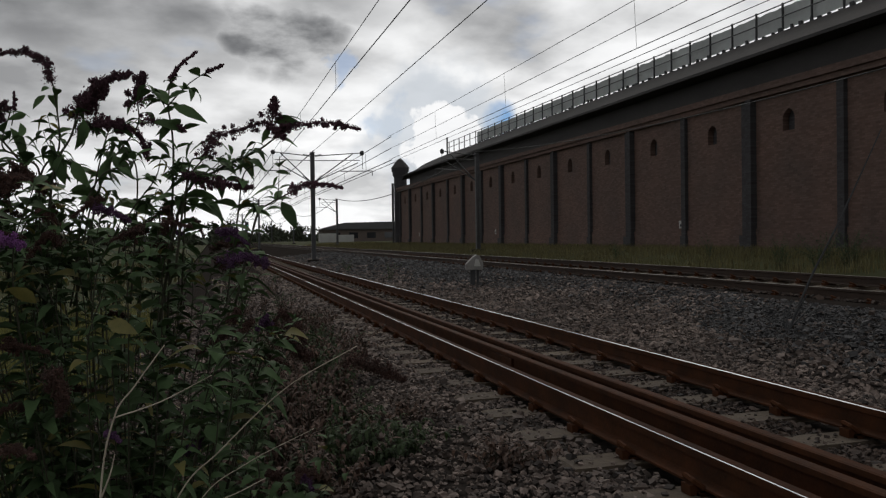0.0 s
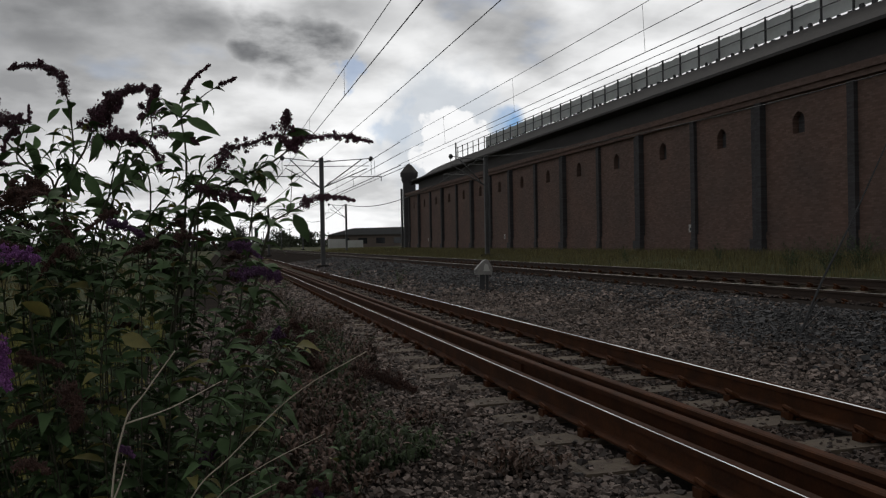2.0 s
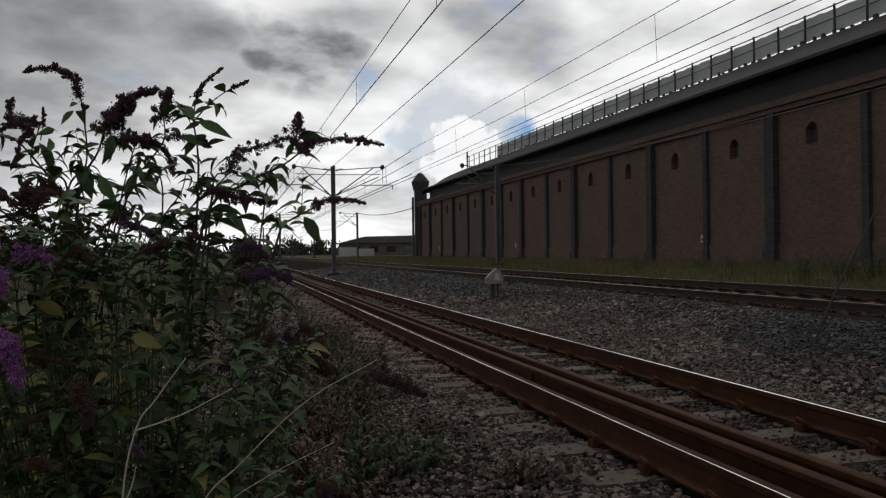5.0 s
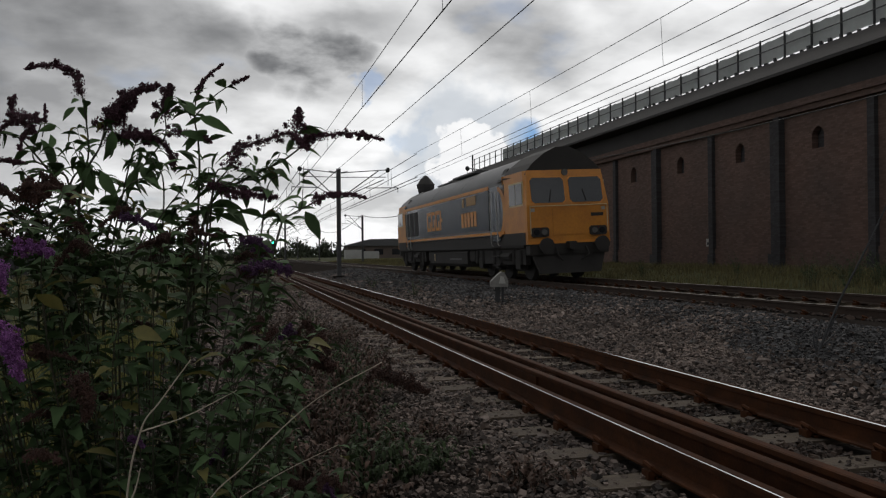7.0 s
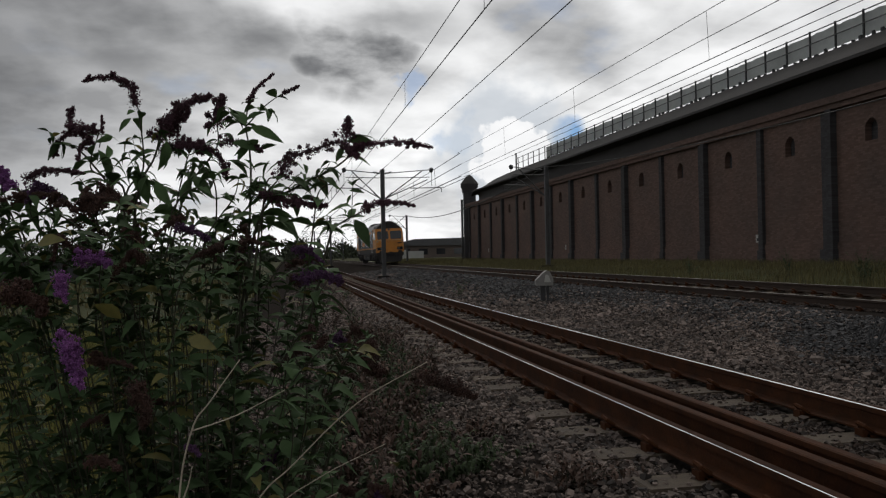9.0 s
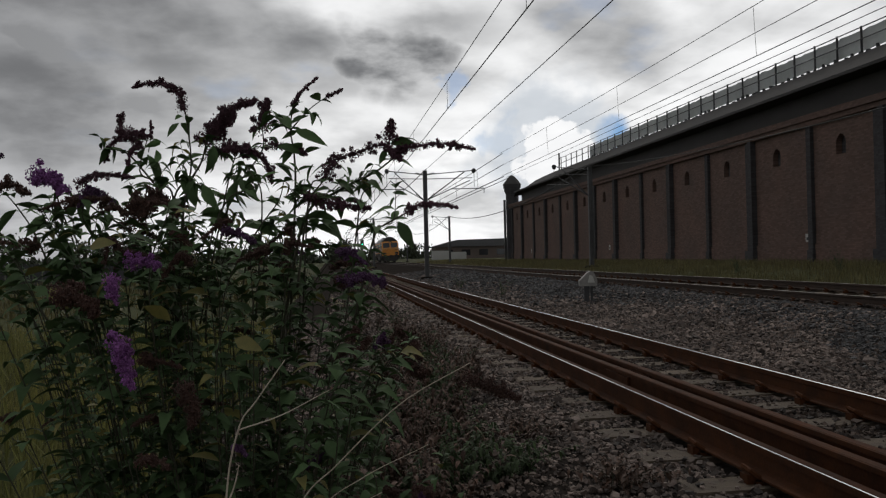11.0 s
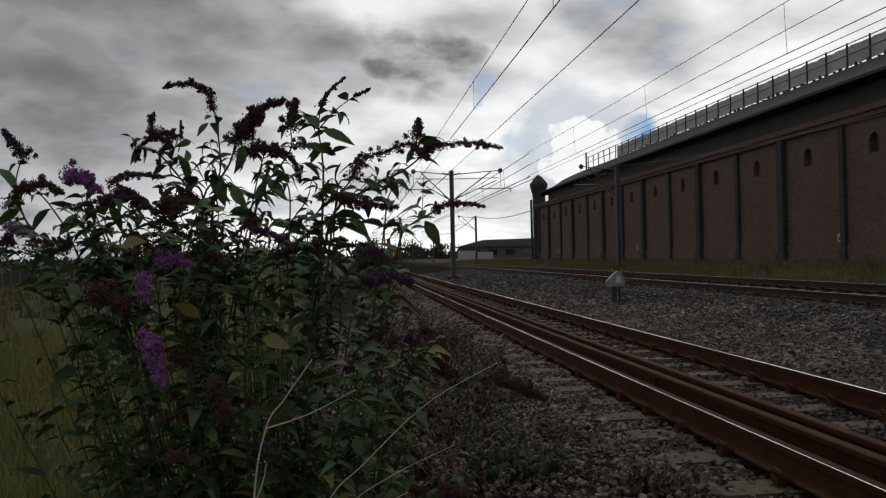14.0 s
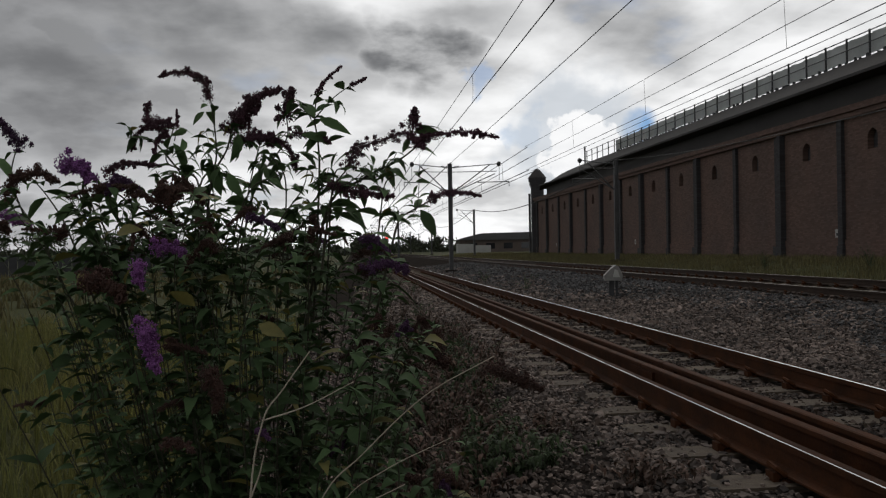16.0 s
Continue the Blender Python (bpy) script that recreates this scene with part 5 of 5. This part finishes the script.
sky_leaf(0.198, 1.824, 0.157, 1.849)
sky_leaf(0.283, 1.865, 0.343, 1.847)
sky_leaf(0.180, 1.765, 0.256, 1.755)
sky_leaf(0.231, 1.765, 0.179, 1.731)
sky_leaf(0.247, 1.748, 0.284, 1.772)
sky_leaf(0.213, 1.714, 0.255, 1.688)
sky_leaf(0.162, 1.715, 0.229, 1.689)
sky_leaf(0.280, 1.713, 0.245, 1.662)
sky_leaf(0.178, 1.613, 0.228, 1.605)
sky_leaf(0.228, 1.612, 0.279, 1.662)
sky_leaf(0.262, 1.612, 0.328, 1.585)
sky_leaf(0.346, 1.610, 0.379, 1.542)
sky_leaf(0.379, 1.593, 0.429, 1.600)
sky_leaf(0.260, 1.545, 0.361, 1.568)
sky_leaf(0.276, 1.511, 0.225, 1.502)
sky_leaf(0.276, 1.519, 0.411, 1.491)
sky_leaf(0.294, 1.535, 0.394, 1.516)
sky_leaf(0.347, 1.661, 0.414, 1.625)
sky_leaf(0.398, 1.693, 0.423, 1.659)
sky_leaf(0.440, 1.675, 0.397, 1.651)
sky_leaf(0.462, 1.498, 0.393, 1.475)
sky_leaf(0.445, 1.498, 0.512, 1.498)
sky_leaf(0.495, 1.498, 0.546, 1.523)
sky_leaf(0.522, 1.539, 0.513, 1.573)
sky_leaf(0.530, 1.523, 0.548, 1.573)
sky_leaf(0.546, 1.523, 0.593, 1.454)
sky_leaf(0.540, 1.598, 0.522, 1.573)
sky_leaf(0.540, 1.607, 0.582, 1.610)
sky_leaf(0.526, 1.741, 0.499, 1.700)
sky_leaf(0.535, 1.758, 0.602, 1.765)
sky_leaf(0.517, 1.750, 0.550, 1.721)
sky_leaf(0.176, 1.589, 0.151, 1.614)
sky_leaf(0.193, 1.562, 0.158, 1.538)
sky_leaf(0.107, 1.522, 0.175, 1.504)
sky_leaf(0.057, 1.523, 0.158, 1.526)
sky_leaf(-0.230, 1.571, -0.297, 1.589)
sky_leaf(-0.180, 1.588, -0.111, 1.569)
sky_leaf(-0.095, 1.569, -0.009, 1.584)
sky_leaf(-0.028, 1.567, 0.040, 1.549)
sky_leaf(-0.297, 1.623, -0.230, 1.596)
sky_leaf(-0.312, 1.674, -0.363, 1.641)
sky_leaf(-0.879, 1.736, -0.786, 1.690)
sky_leaf(-0.800, 1.600, -0.880, 1.570)
sky_leaf(-0.700, 1.600, -0.760, 1.540)
sky_leaf(-0.600, 1.580, -0.660, 1.520)
sky_leaf(-0.560, 1.620, -0.500, 1.570)
sky_leaf(-0.480, 1.600, -0.420, 1.550)

for u, z, dx, dz in ((-0.14, 1.33, 0.03, 0.07), (-0.16, 1.46, 0.07, 0.02), (-0.27, 1.36, 0.05, -0.05), (0.22, 1.22, 0.08, -0.02), (0.05, 1.27, -0.05, 0.05)):
    d = Vector((dx, -0.03, dz))
    m = Matrix.Translation((u, -0.52, z)) @ d.to_track_quat("Y", "Z").to_matrix().to_4x4() @ pose(0, 0, 0, 0, 60, 0)
    part("yellow_leaf", Build().add(*LEAVES[0]), M_LEAF_OLD, BUSH, "broad yellowing leaf", at=m @ Matrix.Diagonal((0.10, 0.085, 0.085, 1)), smooth=True)

# flower spikes
panicle([(-0.14, 0.00, 1.90), (-0.15, 0.00, 1.95), (-0.19, 0.00, 1.98), (-0.25, 0.00, 1.99), (-0.31, 0.00, 1.98)], 0.020, 0)
panicle([(-0.02, -0.05, 1.82), (0.01, -0.05, 1.86), (0.05, -0.05, 1.89), (0.12, -0.05, 1.91)], 0.030, 0)
panicle([(0.10, 0.05, 1.84), (0.11, 0.05, 1.89), (0.12, 0.05, 1.93)], 0.030, 0)
panicle([(-0.02, 0.02, 1.78), (0.03, 0.02, 1.77), (0.11, 0.02, 1.74), (0.14, 0.02, 1.66)], 0.026, 0)
panicle([(-0.07, 0.00, 1.80), (-0.02, 0.00, 1.84), (0.03, 0.00, 1.87)], 0.030, 0)
panicle([(-0.06, 0.00, 1.75), (0.02, 0.00, 1.77), (0.09, 0.00, 1.76)], 0.022, 0)
panicle([(0.22, 0.00, 1.90), (0.25, 0.00, 1.94), (0.30, 0.00, 1.98)], 0.011, 0)
panicle([(0.33, 0.00, 1.92), (0.36, 0.00, 1.93), (0.38, 0.00, 1.94)], 0.008, 0)
panicle([(0.14, 0.00, 1.78), (0.21, 0.00, 1.76), (0.26, 0.00, 1.74)], 0.018, 0)
panicle([(0.54, -0.05, 1.72), (0.58, -0.05, 1.74), (0.69, -0.05, 1.75), (0.79, -0.05, 1.73)], 0.019, 0)
panicle([(0.34, -0.08, 1.66), (0.37, -0.08, 1.71), (0.44, -0.08, 1.73), (0.52, -0.08, 1.75), (0.57, -0.08, 1.70)], 0.023, 0)
panicle([(0.53, -0.05, 1.77), (0.54, -0.05, 1.80), (0.54, -0.05, 1.83)], 0.026, 0)
panicle([(0.28, -0.10, 1.60), (0.36, -0.10, 1.58), (0.42, -0.10, 1.57), (0.48, -0.10, 1.56)], 0.023, 0)
panicle([(0.59, -0.10, 1.545), (0.63, -0.10, 1.567), (0.69, -0.10, 1.565), (0.74, -0.10, 1.555)], 0.015, 0)
panicle([(-0.33, 0.00, 1.84), (-0.29, 0.00, 1.83), (-0.26, 0.00, 1.82)], 0.020, 0)
panicle([(-0.25, 0.00, 1.82), (-0.25, 0.00, 1.85), (-0.25, 0.00, 1.87)], 0.008, 0)
panicle([(-0.32, 0.05, 1.81), (-0.36, 0.05, 1.83), (-0.41, 0.05, 1.81), (-0.44, 0.05, 1.75)], 0.018, 0)
panicle([(-0.36, 0.05, 1.83), (-0.38, 0.05, 1.86), (-0.37, 0.05, 1.91)], 0.022, 0)
panicle([(-0.29, 0.00, 1.80), (-0.32, 0.00, 1.77), (-0.33, 0.00, 1.73)], 0.013, 0)
panicle([(-0.50, 0.00, 1.68), (-0.45, 0.00, 1.70), (-0.37, 0.00, 1.70), (-0.31, 0.00, 1.69)], 0.018, 0)
panicle([(-0.615, -0.05, 1.705), (-0.565, -0.05, 1.69), (-0.51, -0.05, 1.655)], 0.034, 3)
panicle([(-0.83, -0.05, 1.61), (-0.785, -0.05, 1.665), (-0.705, -0.05, 1.68), (-0.635, -0.05, 1.645)], 0.030, 2)
panicle([(-0.81, 0.00, 1.78), (-0.85, 0.00, 1.83), (-0.885, 0.00, 1.87)], 0.026, 1)
panicle([(-0.46, -0.05, 1.62), (-0.41, -0.05, 1.64), (-0.36, -0.05, 1.61)], 0.030, 1)
panicle([(-0.25, -0.10, 1.56), (-0.22, -0.10, 1.60), (-0.17, -0.10, 1.61), (-0.12, -0.10, 1.56)], 0.038, 2)
panicle([(-0.03, -0.65, 1.38), (-0.03, -0.65, 1.36), (-0.02, -0.65, 1.32)], 0.022, 3)
panicle([(0.01, -0.70, 1.23), (0.02, -0.70, 1.20), (0.04, -0.70, 1.13)], 0.030, 3)
panicle([(-0.04, -0.55, 1.42), (0.00, -0.55, 1.42), (0.04, -0.55, 1.41)], 0.022, 3)
panicle([(0.21, -0.55, 1.49), (0.25, -0.55, 1.48), (0.29, -0.55, 1.46)], 0.016, 1)
panicle([(0.46, -0.40, 1.43), (0.49, -0.40, 1.43), (0.53, -0.40, 1.40)], 0.014, 1)
panicle([(0.50, -0.50, 1.36), (0.55, -0.50, 1.37), (0.60, -0.50, 1.35)], 0.020, 1)
panicle([(-0.88, 0.00, 1.55), (-0.83, 0.00, 1.54), (-0.78, 0.00, 1.51)], 0.028, 3)
panicle([(-0.56, 0.00, 1.37), (-0.53, 0.00, 1.35), (-0.52, 0.00, 1.33)], 0.030, 1)
panicle([(0.32, -0.80, 1.02), (0.34, -0.80, 1.01), (0.35, -0.80, 1.00)], 0.009, 1)
panicle([(-0.23, -0.55, 1.34), (-0.18, -0.55, 1.33), (-0.13, -0.55, 1.30)], 0.035, 2)
panicle([(0.17, -0.72, 1.13), (0.20, -0.72, 1.09), (0.19, -0.72, 1.04)], 0.026, 2)
panicle([(0.08, -0.75, 0.97), (0.11, -0.75, 0.98), (0.15, -0.75, 0.96)], 0.016, 2)
panicle([(0.42, 0.70, 1.08), (0.46, 0.70, 0.99), (0.50, 0.70, 0.95)], 0.050, 2)
panicle([(0.63, 1.10, 0.88), (0.76, 1.10, 0.83), (0.85, 1.10, 0.79)], 0.040, 2)


# the leafy mass below: many arching stems from the root
def crown_top(u):
    """Height of the leafy mass over its root, along its width."""
    return float(np.interp(u, [-0.95, -0.75, -0.57, -0.46, -0.3, -0.1, 0.05, 0.3, 0.37, 0.45, 0.55, 0.64, 0.80], [1.30, 1.44, 1.51, 1.56, 1.60, 1.55, 1.51, 1.48, 1.41, 1.28, 1.12, 0.94, 0.55]))


for i in range(240):
    u = rb.uniform(-0.84, 0.70)
    if (u > 0.28 and rb.random() < 0.32) or (u < -0.5 and rb.random() < 0.5):
        continue
    dp = rb.uniform(-0.55, 0.5)
    zt = crown_top(u) * (rb.uniform(0.90, 1.02) if i % 5 > 1 else rb.uniform(0.5, 0.95))
    u0 = u * 0.45
    stem([(u0, dp * 0.3, 0.0), (u0 + (u - u0) * 0.35, dp * 0.6, zt * 0.45), (u0 + (u - u0) * 0.8, dp * 0.9, zt * 0.85), (u + rb.uniform(-0.1, 0.1), dp, zt)],
         0.0027, single=False, size=0.095)
    if rb.random() < 0.30:
        q = Vector((u + rb.uniform(-0.03, 0.03), dp, zt))
        panicle([q, q + Vector((rb.uniform(-0.04, 0.04), -0.02, 0.02)), q + Vector((rb.uniform(-0.1, 0.1), -0.04, rb.uniform(-0.06, 0.03)))], 0.016, 2 if rb.random() < 0.9 else 1)
tagged(part("foliage", foliage, M_LEAF, BUSH, "dense dark green leaves", smooth=True), kind="stuff")
tagged(part("old_foliage", old_foliage, M_LEAF_OLD, BUSH, "scattered yellowing leaves", smooth=True), kind="stuff")
BUSH.matrix_basis = pose(*BUSH_AT, 0, 0, -15.21)

# dead pale twigs standing before the bush
M_TWIG = material("bleached_twig", (0.5, 0.44, 0.35), (0.34, 0.29, 0.22), scale=8, fine=60, bump=0.3, bump_at=0.002)
TWIG = tagged(new("dead_twig"), "bleached dead twigs leaning out of the bush", "twig")


def twig(points, radius):
    pts = bezier(points, 8)
    n = len(pts)
    part("twig_branch", Build().tube(pts, [radius * (1 - 0.6 * i / n) for i in range(n)], 7), M_TWIG, TWIG, smooth=True)


twig([(0.29, -0.84, 0.03), (0.315, -0.88, 0.50), (0.34, -0.90, 0.93), (0.37, -0.90, 1.09), (0.41, -0.90, 1.15), (0.47, -0.90, 1.23)], 0.0028)
twig([(0.37, -0.90, 1.09), (0.46, -0.90, 1.12), (0.56, -0.90, 1.17)], 0.0017)
twig([(0.34, -0.90, 0.93), (0.36, -0.90, 0.98), (0.37, -0.90, 1.02)], 0.0022)
twig([(0.26, -0.80, 0.03), (0.36, -0.86, 0.62), (0.48, -0.88, 0.92), (0.57, -0.88, 1.02), (0.70, -0.88, 1.14), (0.84, -0.88, 1.22)], 0.0021)
twig([(0.28, -0.75, 0.03), (0.38, -0.79, 0.66), (0.50, -0.80, 0.89), (0.60, -0.80, 0.97), (0.74, -0.80, 1.04)], 0.0017)
twig([(0.53, -0.80, 0.89), (0.58, -0.80, 0.91), (0.64, -0.80, 0.94)], 0.0016)
TWIG.matrix_basis = pose(*BUSH_AT, 0, 0, -15.21)


# ---- weeds on the ballast ----
def weed(x, y, height, spread, count, mat, seed, label, name="weed"):
    r = random.Random(seed)
    w = tagged(new(name), label, "weed", group="lineside weeds")
    st, lv = Build(), Build()
    for i in range(count):
        a = r.uniform(0, 6.28)
        h, o = height * r.uniform(0.4, 1.0), spread * r.uniform(0.2, 1.0)
        pts = bezier([(0.05 * math.cos(a), 0.05 * math.sin(a), -0.03), (o * 0.4 * math.cos(a), o * 0.4 * math.sin(a), h * 0.6), (o * math.cos(a), o * math.sin(a), h)], 5)
        st.tube(pts, [0.003 * (1 - 0.5 * k / len(pts)) for k in range(len(pts))], 4)
        for p in pts[1:]:
            for q in range(3):
                b2 = r.uniform(0, 6.28)
                m = Matrix.Translation(p) @ Vector((math.cos(b2), math.sin(b2), r.uniform(-0.3, 0.6))).to_track_quat("Y", "Z").to_matrix().to_4x4()
                s = r.uniform(0.025, 0.06)
                lv.add(*LEAVES[r.randrange(4)], 0, m @ Matrix.Diagonal((s * 1.2, s, s, 1)))
    tagged(part("stalk_tuft", st, M_BARK_STEM, w), kind="stuff")
    tagged(part("leaf_tuft", lv, mat, w), kind="stuff")
    w.matrix_basis = pose(x, y, ground_height(x, y))
    return w


rw = random.Random(5)
for i in range(84):
    y = 4.0 + 9.0 * rw.random() ** 1.3
    x = rw.uniform(-0.1, 0.75) + 0.11 * (y - 4)
    dead = rw.random() < 0.62
    weed(x, y, rw.uniform(0.18, 0.42), rw.uniform(0.15, 0.35), rw.randint(6, 12), M_DEAD if dead else M_WEED, i,
         "dead brown weed on the ballast shoulder" if dead else "low dull green weed on the ballast shoulder")
for i in range(14):
    y = rw.uniform(13, 34)
    weed(rw.uniform(0.2, 1.7), y, rw.uniform(0.25, 0.6), 0.35, 9, M_DEAD if i % 2 else M_WEED, 60 + i, "straggling weed beside the track")
for x, y, h, sp in ((0.70, 5.9, 0.52, 0.4), (0.95, 6.9, 0.5, 0.42), (1.15, 7.6, 0.42, 0.4), (0.55, 5.2, 0.45, 0.35), (1.50, 4.25, 0.2, 0.4), (1.45, 8.6, 0.45, 0.4), (1.25, 5.6, 0.16, 0.35)):
    weed(x, y, h, sp, 16, M_DEAD, int(x * 100), "clump of dead brown weeds on the ballast shoulder")
for x, y, h in ((1.05, 4.7, 0.24), (0.85, 4.55, 0.28), (0.62, 4.5, 0.3), (1.0, 7.9, 0.4), (0.75, 6.6, 0.42), (5.05, 24.0, 0.55), (4.9, 31, 0.6), (13.5, 17.5, 0.9), (14.5, 22, 0.8), (13.2, 25.5, 0.7), (14.0, 17.9, 0.6)):
    weed(x, y, h, 0.4, 12, M_WEED, int(y * 7), "leafy green weed beyond the track")


for k, (dx, dy) in enumerate(((0, 0), (0.5, 0.4), (-0.4, 0.5), (0.2, 0.9))):
    weed(14.2 + dx, 16.0 + dy, 0.85, 0.7, 22, M_WEED, 300 + k, "bushy green shrub by the wall verge", "shrub")


def build_stalk():
    st = tagged(new("dead_stalk"), "tall dark dead weed stalk leaning out of the ballast", "weed")
    part("main_stalk", Build().tube(bezier([(0, 0, -0.05), (0.28, 0, 0.62), (0.62, 0.0, 1.28), (1.1, 0, 2.3)], 8), [0.017 - 0.0004 * i for i in range(25)], 6), M_STEEL_DARK, st)
    for i, (a, l) in enumerate(((-0.12, 0.4), (0.05, 0.45), (-0.2, 0.3), (0.12, 0.35))):
        part("side_shoot", Build().tube(bezier([(0.02 * i, 0.02 * i, 0.02 * i), (a * 0.5 + 0.1, 0.03, l * 0.5), (a + 0.22, 0.05, l)], 5), 0.009, 5), M_STEEL_DARK, st)
    st.matrix_basis = pose(6.15, 7.87, 0.15, 0, 0, -15)


build_stalk()

litter = tagged(new("litter"), "crumpled white scrap of litter on the stones", "litter")
part("scrap", Build().add([(-0.03, -0.06, 0.03), (0.03, -0.05, 0.05), (0.045, 0.02, 0.035), (0.02, 0.07, 0.06), (-0.03, 0.05, 0.04), (0.0, 0.0, 0.085), (0, 0, 0.0)],
                          [(0, 1, 5), (1, 2, 5), (2, 3, 5), (3, 4, 5), (4, 0, 5), (1, 0, 6), (2, 1, 6), (3, 2, 6), (4, 3, 6), (0, 4, 6)]), M_WHITE, litter)
litter.matrix_basis = pose(0.50, 4.95, 0.02)


# ---- what moves ----
def motions():
    start, speed = 9.33, 26.5

    def at(t):
        return start + speed * (t - 6.5)

    times = [i * 0.5 for i in range(33)]
    walk(LOCO, [(t, pose(TRACK_2, at(t), 0.52, 0, -2.2, 0)) for t in times])
    walk(LENS_PLATE, [(t, pose(0, 0, dz)) for t, dz in ((0, 0), (13.3, 0), (13.7, 0.45), (16, 0.45))])
    # the wind moves the bush: sideways and upward play of its top, in centimetres
    play = ((0, -0.7, 0.8), (0.5, 0.2, -1.5), (1, -0.8, 1.3), (1.5, 0.5, -0.9), (2, 0.2, -0.9), (2.5, 0.5, -1.2), (3, 0.2, 0.5), (3.5, 0, 0.8), (4, 0.6, 0.3),
            (5.2, 0, 0.8), (6.5, 0.3, 1.6), (7, -1.4, 2.5), (7.5, -0.3, 1.6), (8, -0.6, 1.5), (8.5, 0, 1.1), (9, 0.1, 0.8), (9.5, -0.2, 0.5), (10.7, 0.2, 0.6), (12, 0.1, 0.1),
            (12.5, 0, 0.1), (13, -0.4, 1.5), (13.5, 0.1, 1.1), (14, 0.4, 0.9), (14.5, -0.7, 2.0), (15, -0.3, 2.0), (15.5, -0.4, 1.8), (16, -0.3, 1.8))
    rest = pose(*BUSH_AT, 0, 0, -15.21)
    walk(BUSH, [(t, rest @ pose(0, 0, (dz + 0.9) / 100, 0, math.degrees((dx - 0.5) / 165), 0)) for t, dx, dz in play])


motions()
